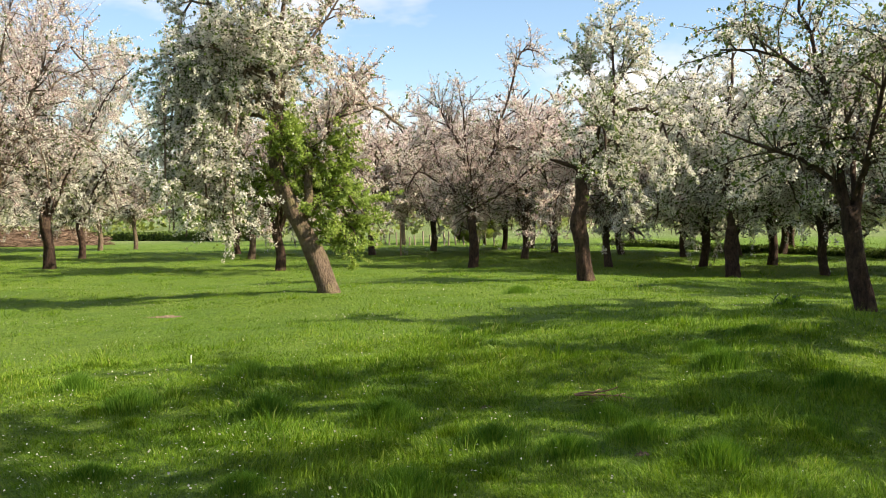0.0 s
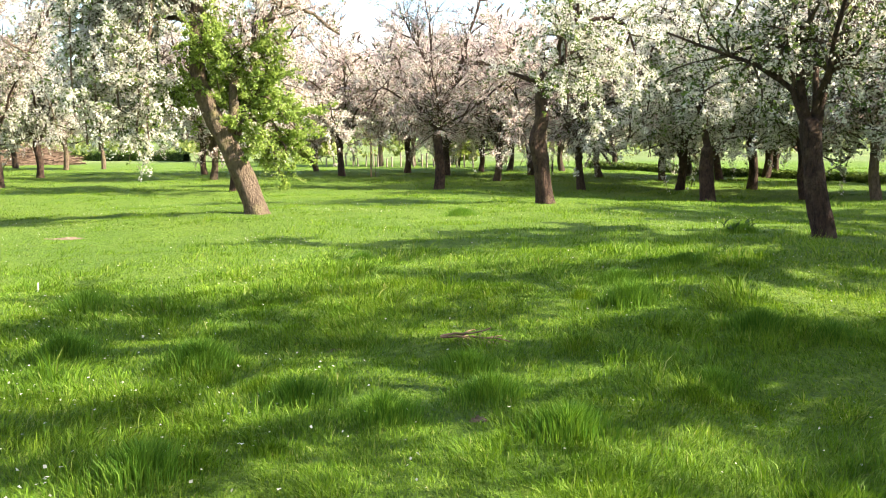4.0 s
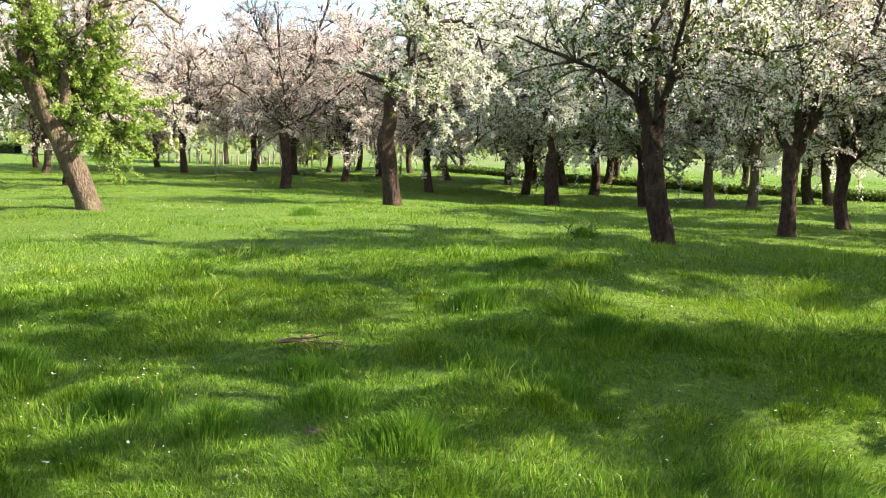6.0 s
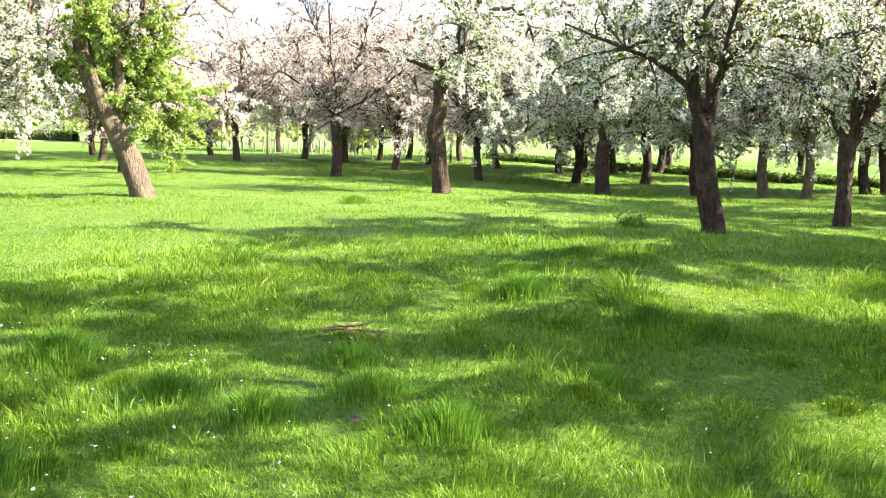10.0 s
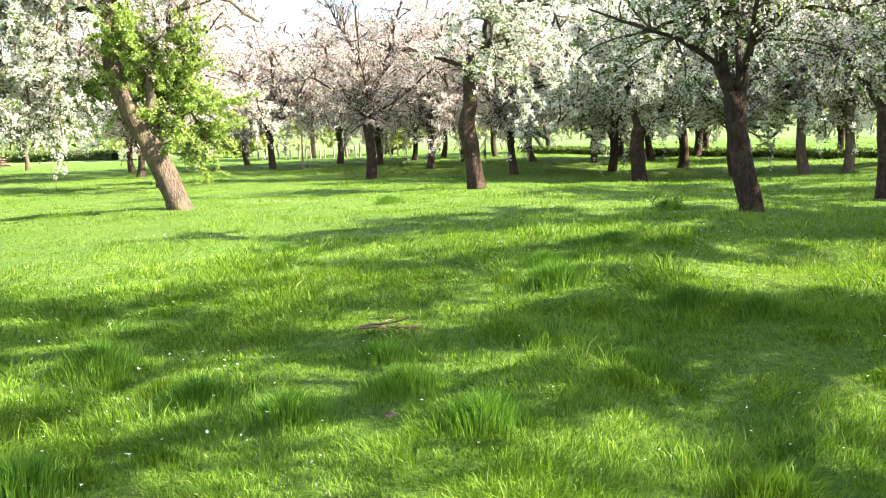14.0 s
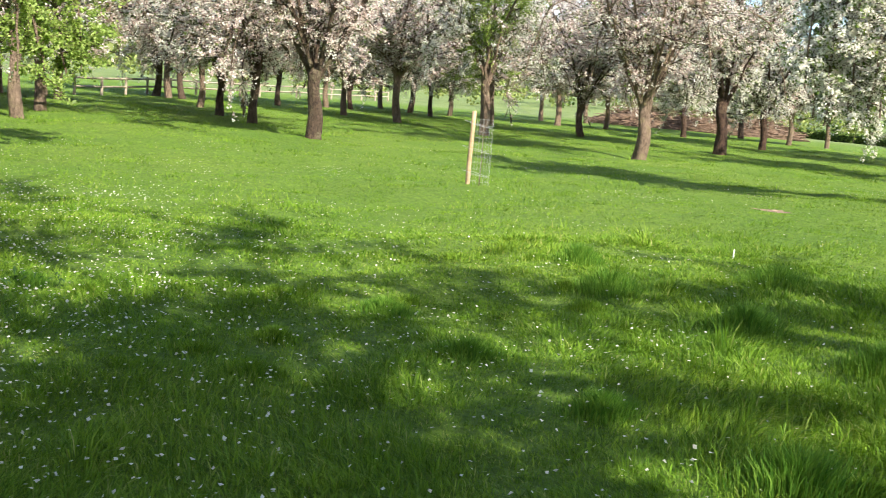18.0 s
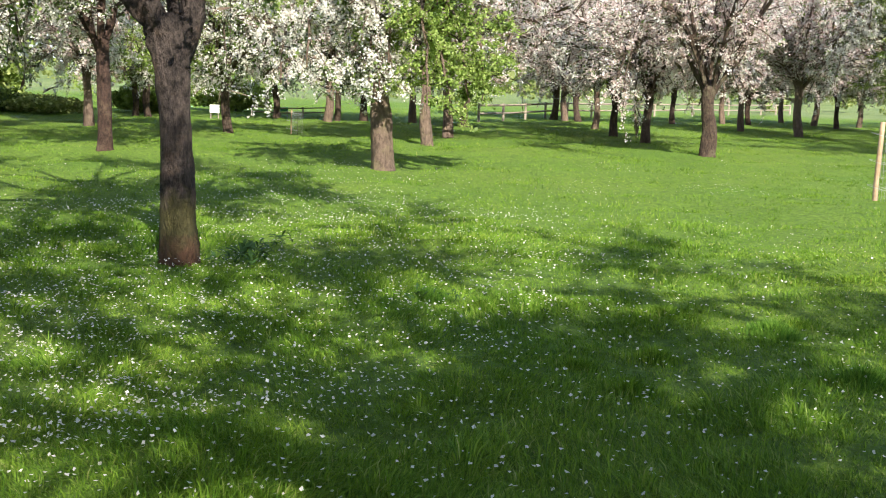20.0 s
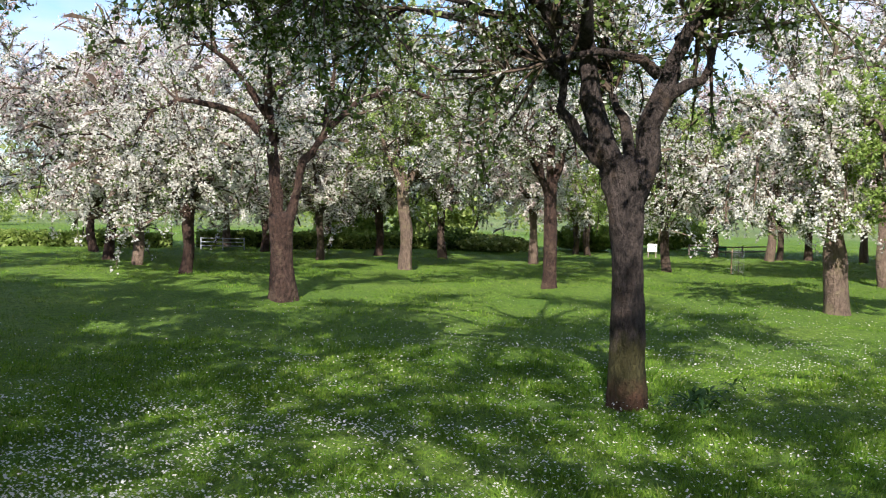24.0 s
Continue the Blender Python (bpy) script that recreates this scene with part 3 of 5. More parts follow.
def hanging_tree():
    trunk = [(0, 0, -0.15, 0.28), (0, 0, 0.05, 0.23), (-0.03, 0, 0.8, 0.19), (0, 0, 1.45, 0.19)]
    limbs = [
        ([(-0.03, 0, 1.35), (-0.1, 0, 2.3), (-0.2, 0.1, 3.8), (0, 0, 5.4), (0.1, 0, 6.6)], 0.13, "white"),
        ([(0.05, 0, 1.3), (0.65, 0, 2.0), (0.9, 0, 2.8), (1.3, 0, 4.0), (1.8, 0, 4.5)], 0.11, "white"),
        ([(-0.1, 0, 2.4), (-0.9, 0, 3.6), (-1.6, 0, 3.9), (-2.1, -0.1, 2.8), (-2.2, -0.1, 1.7)], 0.08, "white"),
        ([(-0.15, 0, 3.0), (-0.9, -0.6, 4.3), (-1.5, -0.8, 4.2), (-1.6, -0.9, 2.6)], 0.06, "white"),
        ([(0.8, 0, 2.6), (1.4, -0.4, 3.0), (1.9, -0.5, 2.0)], 0.06, "white"),
        ([(-0.1, 0, 2.5), (-0.1, -1.2, 3.8), (0, -1.9, 3.4), (0, -2.0, 2.2)], 0.07, "white"),
        ([(0, 0, 2.5), (0.1, 1.2, 3.8), (0.1, 1.9, 4.0)], 0.07, "white"),
        ([(-0.1, 0, 4.0), (-1.2, 0.2, 5.2), (-1.8, 0.2, 5.0)], 0.05, "white"),
        ([(0.0, 0, 4.6), (1.0, -0.2, 5.6), (1.5, -0.2, 5.7)], 0.05, "white"),
    ]
    return make_tree(15, trunk, limbs, -8, BARK_DARK, 1.2, 0.023, 0.027, 1.9, 1.05, "wide apple tree with white blossom hanging in curtains")


def vee_tree():
    trunk = [(0, 0, -0.15, 0.18), (0, 0, 0.04, 0.145), (0.0, 0, 0.7, 0.125), (0.0, 0, 1.5, 0.135)]
    limbs = [
        ([(0.03, 0, 1.4), (-0.44, 0, 2.1), (-0.75, 0, 2.5), (-1.3, 0, 3.3)], 0.085, "pinkwhite"),
        ([(0.08, 0, 1.45), (0.17, 0, 2.3), (0.1, 0, 3.2), (0, 0, 4.6)], 0.09, "pinkwhite"),
        ([(0.08, 0, 1.4), (0.32, 0, 1.9), (0.64, 0, 2.5), (1.05, 0, 3.2), (1.4, 0, 4.2)], 0.10, "pinkwhite"),
        ([(0.3, 0, 1.9), (0.4, 0.1, 2.9), (0.55, 0.1, 4.0)], 0.06, "pinkwhite"),
        ([(0.06, 0, 1.5), (0.2, 0.9, 2.4), (0.3, 1.5, 3.4)], 0.07, "pinkwhite"),
        ([(0.06, 0, 1.5), (0.1, -0.9, 2.6), (0, -1.5, 3.2)], 0.07, "whitegreen"),
        ([(0.7, 0, 2.6), (1.3, 0.1, 2.9), (1.9, 0.1, 2.8)], 0.05, "whitegreen"),
        ([(-0.5, 0, 2.2), (-1.2, 0.2, 2.5), (-1.7, 0.2, 2.2)], 0.04, "whitegreen"),
    ]
    return make_tree(16, trunk, limbs, -20, BARK_DARK, 1.5, 0.018, 0.023, 1.5, 1.0, "dark V-forked apple tree with pinkish white blossom", True, 0.42)


def mossy_tree():
    trunk = [(0, 0, -0.15, 0.19), (0, 0, 0.03, 0.158), (-0.01, 0, 0.3, 0.137), (-0.01, 0, 0.63, 0.131), (-0.01, 0, 1.23, 0.131), (-0.02, 0, 1.65, 0.138), (-0.02, 0, 1.94, 0.14)]
    limbs = [
        ([(-0.12, -0.02, 1.76), (-0.37, -0.05, 2.1), (-0.5, -0.1, 2.3), (-0.5, -0.1, 2.6), (-0.75, -0.2, 3.3), (-1.0, -0.2, 4.0)], 0.06, "leafy"),
        ([(-0.1, 0, 1.78), (-0.25, 0, 2.25), (-0.31, 0, 2.63), (-0.35, 0, 3.0), (-0.5, 0.1, 4.2), (-0.6, 0.1, 5.0)], 0.118, "leafy"),
        ([(0.03, 0.05, 1.8), (-0.03, 0.3, 2.25), (-0.14, 0.5, 2.55), (-0.2, 0.9, 3.5)], 0.07, "leafy"),
        ([(0.08, 0, 1.76), (0.2, 0, 2.2), (0.33, 0, 2.6), (0.43, 0, 2.85), (0.56, 0, 3.2), (0.8, 0.1, 4.2)], 0.118, "leafy"),
        ([(0.24, 0, 2.3), (0.46, -0.05, 2.43), (0.62, -0.05, 2.58), (0.69, -0.05, 3.0), (0.95, -0.1, 3.9)], 0.05, "leafy"),
        ([(0.26, 0, 2.55), (-0.03, -0.12, 2.72), (-0.3, -0.15, 2.72), (-0.67, -0.15, 2.63), (-1.35, -0.2, 2.6)], 0.042, "leafy"),
        ([(-0.45, -0.1, 2.5), (-1.1, 0.2, 3.0), (-1.8, 0.3, 3.2), (-2.2, 0.4, 3.0)], 0.04, "leafy"),
        ([(-0.35, 0, 2.9), (-1.0, -0.4, 3.3), (-1.9, -0.6, 3.4), (-2.3, -0.6, 3.2)], 0.045, "leafy"),
        ([(0.43, 0, 2.85), (0.9, 0.3, 3.2), (1.2, 0.4, 3.5), (1.4, 0.4, 3.4)], 0.045, "leafy"),
        ([(-0.2, 0.6, 2.7), (-0.6, 1.4, 3.2), (-0.8, 2.0, 3.0)], 0.05, "white"),
        ([(-0.3, 0, 2.8), (-0.3, -0.9, 3.4), (-0.4, -1.7, 3.4)], 0.05, "leafy"),
        ([(0.5, 0, 3.0), (0.7, -0.8, 3.5), (1.0, -1.5, 3.4)], 0.05, "leafy"),
        ([(-0.5, 0.1, 4.2), (-1.2, 0.3, 5.2), (-2.3, 0.3, 5.6), (-3.0, 0.2, 5.0)], 0.05, "leafy"),
        ([(0.8, 0.1, 4.1), (1.2, 0, 5.2), (1.6, 0.1, 5.7), (2.0, 0.1, 5.3)], 0.05, "leafy"),
        ([(-0.6, 0.1, 4.8), (-0.5, 0.8, 6.0), (-0.4, 1.8, 6.2)], 0.05, "leafy"),
        ([(-0.8, -0.2, 3.8), (-2.0, 0, 5.0), (-3.2, 0.2, 5.7), (-3.9, 0.2, 5.3)], 0.05, "leafy"),
        ([(-0.6, 0.1, 4.6), (-1.6, 0.5, 6.0), (-2.5, 0.7, 6.9)], 0.05, "leafy"),
        ([(-0.6, 0.1, 4.9), (0.2, 0.2, 6.2), (1.2, 0.3, 7.0)], 0.05, "leafy"),
        ([(-0.75, -0.2, 3.3), (-1.7, -0.4, 3.8), (-2.8, -0.4, 3.9), (-3.5, -0.3, 3.2)], 0.045, "leafy"),
        ([(0.9, -0.1, 3.8), (1.5, -0.3, 4.3), (2.0, -0.3, 4.2), (2.3, -0.3, 3.7)], 0.045, "leafy"),
        ([(0.43, 0, 2.85), (0.9, -0.1, 3.5), (1.5, -0.1, 3.9), (2.0, 0, 3.8)], 0.04, "leafy"),
        ([(0.56, 0, 3.2), (1.0, 0.6, 3.9), (1.5, 1.0, 4.3), (2.0, 1.3, 4.2)], 0.04, "leafy"),
        ([(-0.5, 0.0, 2.7), (-1.1, -0.1, 3.1), (-2.0, 0.0, 3.3), (-2.9, 0.1, 3.2)], 0.04, "leafy"),
        ([(-0.5, 0.1, 3.4), (-1.3, 0.5, 3.9), (-2.3, 0.7, 4.1), (-3.1, 0.7, 3.7)], 0.04, "leafy"),
        ([(0.0, 0, 4.4), (0.3, -1.0, 5.6), (0.5, -2.0, 5.8)], 0.05, "leafy"),
        ([(-0.2, 0.9, 3.4), (0.3, 2.0, 4.4), (0.5, 3.0, 4.2)], 0.05, "leafy"),
    ]
    limbs = [([(a * 1.03, b, c + 0.1) for a, b, c in pts], r * 1.03, kind) for pts, r, kind in limbs]
    tree = make_tree(17, trunk, limbs, 80, BARK_MOSSY, 2.5, 0.015, 0.02, 1.5, 0.9, "mossy grey-brown apple tree forking into limbs under a leafy crown", True, 0.74)
    side = np.array([math.cos(radians(80)), math.sin(radians(80)), 0.0])
    pts = np.array([side * a + (0, 0, b) for a, b in ((-0.08, 1.83), (-0.12, 1.86), (-0.16, 1.89), (-0.20, 1.91), (-0.225, 1.92))])
    v, f = tubes([(pts, [0.03, 0.065, 0.078, 0.06, 0.012])], 12, 0.05, np.random.default_rng(5))
    part_of("burl", mesh_of("burl", v, f, BARK_MOSSY, smooth=True), tree, "rounded dark burl below the fork")
    return tree


def curtain_tree():
    trunk = [(0, 0, -0.15, 0.26), (0, 0, 0.04, 0.215), (-0.03, 0, 0.6, 0.18), (-0.08, 0, 1.4, 0.165), (-0.14, 0, 2.4, 0.15)]
    limbs = [
        ([(-0.12, 0, 2.3), (-0.9, 0, 3.2), (-1.5, 0, 2.8), (-1.75, 0, 1.5)], 0.07, "white"),
        ([(-0.12, 0, 2.3), (-0.7, -0.6, 3.0), (-1.1, -0.9, 2.6), (-1.2, -1.0, 1.7)], 0.06, "white"),
        ([(-0.12, 0, 2.3), (-0.2, -0.6, 3.0), (-0.12, -0.9, 2.4), (-0.05, -0.9, 1.35)], 0.05, "white"),
        ([(-0.1, 0, 2.3), (0.7, 0, 3.2), (1.2, 0, 2.7), (1.5, 0, 1.1)], 0.07, "green"),
        ([(-0.1, 0, 2.1), (0.6, -0.4, 2.6), (1.0, -0.5, 1.9), (1.15, -0.5, 0.8)], 0.05, "green"),
        ([(-0.1, 0, 2.4), (0.8, 0.3, 3.2), (1.6, 0.3, 2.6), (1.8, 0.3, 1.3)], 0.06, "green"),
        ([(-0.1, 0, 2.2), (0.5, -0.8, 3.0), (0.7, -1.0, 2.2), (0.75, -1.0, 1.0)], 0.05, "green"),
        ([(-0.1, 0, 2.4), (-0.3, -0.5, 3.2), (-0.2, -0.8, 2.6), (-0.12, -0.8, 1.25)], 0.04, "white"),
        ([(-0.1, 0, 2.4), (0.05, -0.5, 3.1), (0.12, -0.8, 2.5), (0.1, -0.8, 1.4)], 0.04, "white"),
        ([(-0.14, 0, 2.4), (-0.1, 0, 3.8), (0.1, 0, 5.2)], 0.1, "white"),
        ([(-0.14, 0, 2.6), (-0.8, 0.3, 4.2), (-1.3, 0.3, 5.0)], 0.06, "white"),
        ([(-0.14, 0, 2.8), (0.7, 0.1, 4.3), (1.3, 0.1, 4.8)], 0.06, "whitegreen"),
        ([(-0.1, 0, 2.4), (0.1, 1.0, 3.6), (0.2, 1.7, 3.4)], 0.06, "white"),
    ]
    return make_tree(18, trunk, limbs, 69, BARK_PALE, 1.3, 0.021, 0.027, 1.6, 0.8, "apple tree with white blossom curtain and a lush green side")


def twin_tree():
    trunk = [(0, 0, -0.15, 0.27), (0, 0, 0.04, 0.225), (-0.03, 0, 0.7, 0.19), (-0.02, 0, 1.35, 0.2)]
    limbs = [
        ([(-0.08, 0, 1.2), (-0.13, 0, 1.8), (-0.16, 0, 2.6), (-0.25, 0, 3.4), (-0.3, 0.1, 4.8)], 0.16, "whitegreen"),
        ([(0.06, 0, 1.15), (0.2, 0, 1.7), (0.4, 0, 2.35), (0.72, 0, 2.75), (1.45, 0, 3.4), (2.4, 0, 3.45), (2.9, 0, 3.0)], 0.10, "leafy"),
        ([(0.72, 0, 2.75), (0.8, 0.1, 3.6), (1.0, 0.1, 4.6)], 0.06, "whitegreen"),
        ([(-0.16, 0, 2.6), (-1.0, 0.1, 3.2), (-1.9, 0.1, 3.2), (-2.5, 0.1, 2.6)], 0.07, "white"),
        ([(-0.2, 0, 3.0), (-1.0, -0.5, 4.0), (-1.9, -0.6, 4.4)], 0.06, "white"),
        ([(-0.2, 0, 3.0), (-0.2, -1.0, 3.8), (-0.2, -1.8, 3.6)], 0.06, "whitegreen"),
        ([(-0.15, 0, 2.6), (0, 1.1, 3.6), (0, 1.9, 3.7)], 0.06, "white"),
        ([(-0.25, 0, 3.3), (0.6, -0.3, 4.2), (1.2, -0.4, 4.4)], 0.05, "leafy"),
    ]
    return make_tree(19, trunk, limbs, 98, BARK_DARK, 1.3, 0.018, 0.021, 1.25, 0.9, "two-stemmed dark apple tree with one long arching limb", True, 0.55)


def upright_tree(seed, kinds, bark, label, fork=1.5, r=0.165, spread=3.0, rise=4.8, n=8, petal=0.022, thick=1.5, near=True, low=None):
    rng = np.random.default_rng(seed)
    return make_tree(seed, plain_trunk(fork, r, (rng.uniform(-0.1, 0.1), rng.uniform(-0.1, 0.1))), round_limbs(rng, n, fork, rise, spread, kinds, hang=near, low=low), 0, bark, 0.8, petal, petal * 1.1, thick, 1.15, label, near, 0.36 if near else 0.14)


place(leaning_tree(), -3.57, 19.3)
place(forked_tree(), 4.84, 13.7)
place(open_tree(), -2.2, 35.2)
place(snag_tree(), 1.44, 24.8)
place(hanging_tree(), 5.85, 31.3)
place(vee_tree(), 8.4, 19.5)
place(mossy_tree(), -6.88, 3.43)
place(curtain_tree(), -15.2, 8.35)
place(twin_tree(), -15.9, -0.6)
place(upright_tree(21, ["pink"], BARK_PALE, "pale-barked apple tree with upright limbs and pink blossom", 1.5, 0.17, 4.2, 6.4, 11, 0.022, 1.7, True, "sparse"), -14.6, 26.0, 30)
place(upright_tree(22, ["pink"], BARK, "apple tree with a vase of limbs and pinkish blossom"), -18.6, 17.9, 70)
place(upright_tree(23, ["whitegreen", "white"], BARK_DARK, "narrow dark apple tree with white blossom", 2.0, 0.13, 2.2, 3.8, 6), -19.3, 4.2, 10)
place(upright_tree(24, ["green", "whitegreen"], BARK_PALE, "pale-trunked apple tree with fresh green leaves", 2.1, 0.15, 2.2, 3.6, 6), -24.6, 1.2, 120)

place(upright_tree(29, ["pinkwhite", "white", "sparse"], BARK_DARK, "tall apple tree full of white and pinkish blossom", 1.8, 0.19, 4.0, 6.8, 11, 0.025, 1.7, True, "sparse"), -17.3, 34.9, 50)
place(upright_tree(36, ["pink", "pinkwhite"], BARK_DARK, "apple tree with a dense crown of pinkish blossom", 1.45, 0.15, 3.2, 4.8, 10, 0.025), -8.2, 32.5, 25)
place(upright_tree(30, ["green", "whitegreen", "white"], BARK_PALE, "crooked apple tree with fresh leaves around its trunk", 1.9, 0.16, 2.2, 4.2, 7), -22.5, 28.3, 0)

# big unseen trees added beside the walk, sized and placed to shade the grass
place(upright_tree(25, ["whitegreen", "leafy"], BARK, "large unseen apple tree in white blossom, added to shade the meadow", 2.4, 0.22, 3.2, 4.6, 10, 0.034, 1.05, False), 8.05, 7.55, 15)
place(upright_tree(27, ["whitegreen", "leafy"], BARK, "broad unseen apple tree dropping white petals, added for shade", 2.7, 0.22, 3.8, 5.7, 11, 0.036, 0.75, False), 1.38, -1.69, 140)
place(upright_tree(32, ["whitegreen", "leafy"], BARK, "unseen apple tree in white blossom, added to shade the lawn", 2.4, 0.2, 3.3, 5.2, 10, 0.036, 2.8, False), -7.1, -4.2, 10)
place(upright_tree(31, ["leafy", "whitegreen"], BARK, "large unseen apple tree with white blossom, added to shade the walk", 4.1, 0.22, 3.7, 4.3, 13, 0.034, 0.74, False), 5.26, 3.52, 60)
place(upright_tree(35, ["whitegreen", "leafy"], BARK, "unseen apple tree in blossom, added to shade petal-strewn grass", 3.9, 0.18, 3.1, 2.6, 10, 0.03, 1.0, False), -2.1, -1.86, 35)
place(upright_tree(37, ["white", "leafy"], BARK, "unseen white-blossomed apple tree, added to shade the petal-strewn lawn", 2.2, 0.19, 3.2, 4.2, 9, 0.04, 1.1, False), -11.2, -7.6, 75)
place(upright_tree(28, ["white", "pinkwhite"], BARK, "unseen apple tree in white blossom, shade caster in the next row", 2.0, 0.18, 3.5, 3.7, 9, 0.04, 3.0, False), 11.47, 12.6, 200)
place(upright_tree(38, ["pink", "pinkwhite"], BARK, "apple tree in pinkish blossom, added to shade the row's edge", 1.9, 0.18, 3.3, 5.2, 9, 0.036, 1.4, False), -18.6, -10.0, 20)
place(upright_tree(33, ["white", "pinkwhite"], BARK, "unseen apple tree in white blossom, shade caster at the row's end", 2.0, 0.18, 3.5, 4.8, 9, 0.045, 0.5, False), 15.4, 20.2, 30)
place(upright_tree(34, ["white", "whitegreen"], BARK, "unseen white-blossomed apple tree, shade caster at the row's far end", 2.0, 0.18, 3.4, 4.6, 8, 0.05, 0.5, False), 18.5, 27.0, 110)

# patterns for the trees further off, copied with turns and sizes of their own

def far_tree(seed, kinds, bark, label, fork, r, spread, rise, n):
    rng = np.random.default_rng(seed)
    return make_tree(seed, plain_trunk(fork, r, (rng.uniform(-0.15, 0.15), rng.uniform(-0.15, 0.15))), round_limbs(rng, n, fork, rise, spread, kinds), 0, bark, 0.72, 0.031, 0.036, 1.6, 1.2, label, False, 0.3)


STANDS = {
    "pink": (far_tree(41, ["pink", "pink", "pinkwhite"], BARK, "apple tree with pinkish blossom standing in the row", 1.45, 0.125, 2.9, 3.7, 8), [(-11.9, 41.3), (-5.46, 49.87), (-0.71, 41.3), (-0.9, 54.0), (2.4, 36.3), (3.28, 45.1), (-10.2, 51.4), (-3.2, 46.3), (1.7, 53.1), (-23.6, 35.1), (-29.0, 57.4), (-7.6, 45.2), (-40.4, 26.2), (-37.9, 26.0), (-23.3, 19.4)]),
    "rosy": (far_tree(42, ["pinkwhite", "pink"], BARK_PALE, "pale apple tree in rosy white blossom", 1.75, 0.13, 2.8, 3.7, 8), [(-24.8, -5.5), (-35.7, -5.4), (-24.3, 54.0), (-6.9, 62.0), (10.4, 31.3), (11.5, 31.0), (-31.5, 29.6), (-41.8, 40.8), (-27.3, 28.7), (-37.6, 39.1), (-37.1, 41.5), (-29.4, 36.2), (-38.5, 34.3), (-32.2, 44.4), (-37.5, 49.5), (-37.8, 54.2), (-31.4, 47.5), (-23.0, 55.7), (-8.8, 61.6), (-33.5, 13.2), (-21.6, 11.9), (-25.1, 14.0), (-38.5, 25.7), (-31.4, 22.8), (-28.8, 4.8), (-35.0, 17.0)]),
    "white": (far_tree(43, ["white"], BARK_DARK, "apple tree in full white blossom", 1.45, 0.13, 2.9, 3.7, 8), [(-36.6, 67.2), (-14.5, 47.6), (-2.1, 51.1), (0.4, 47.1), (5.5, 41.5), (5.62, 36.3), (7.94, 36.4), (7.75, 42.5), (9.7, 43.6), (10.4, 45.2), (8.6, 31.8), (14.0, 39.8), (13.8, 32.8), (14.4, 32.8), (10.7, 22.7), (4.5, 58.2), (-38.3, 35.7), (-27.1, 48.2), (-20.2, 43.4), (-21.4, -3.5), (-34.1, -3.8), (-33.3, 0.1), (-32.3, -9.0), (-27.7, -7.1)]),
    "mixed": (far_tree(44, ["white", "whitegreen"], BARK, "apple tree with white blossom and young leaves", 1.6, 0.12, 2.7, 3.6, 7), [(7.0, 45.9), (-34.1, 37.1), (-37.1, 30.4), (-35.1, 15.1), (-31.7, 17.6), (-26.8, 20.6), (-29.2, -1.4), (-37.6, -2.0), (-31.5, 2.2)]),
    "leafy": (far_tree(45, ["whitegreen", "green", "white"], BARK, "apple tree with fresh leaves and some white blossom", 1.55, 0.12, 2.5, 3.4, 7), [(-25.8, 8.0), (-36.3, 12.1), (-34.3, 13.8), (-37.2, 7.2), (-36.4, 7.5)]),
}
for kind, (first, spots) in STANDS.items():
    rng = random.Random(kind)
    for i, (x, y) in enumerate(spots):
        m = pose(x, y, float(height(x, y)) - 0.02) @ PLUMB @ pose(0, 0, 0, rng.uniform(-2, 2), rng.uniform(-2, 2), rng.uniform(0, 360)) @ Matrix.Scale(rng.uniform(0.88, 1.12), 4)
        if i:
            copy_thing(first, m)
        else:
            first.matrix_world = m


# ---- grass ----
def bumps(x, y, s, seed):
    """Smooth uneven values from 0 to 1 with a period of about s metres."""
    a = np.random.default_rng(seed).uniform(0, 6.28, 8)
    k = 6.28 / s
    v = sum(np.sin(k * (np.cos(a[i]) * x + np.sin(a[i]) * y) * (0.6 + 0.25 * i) + a[i + 4]) for i in range(4))
    return 0.5 + v / 8


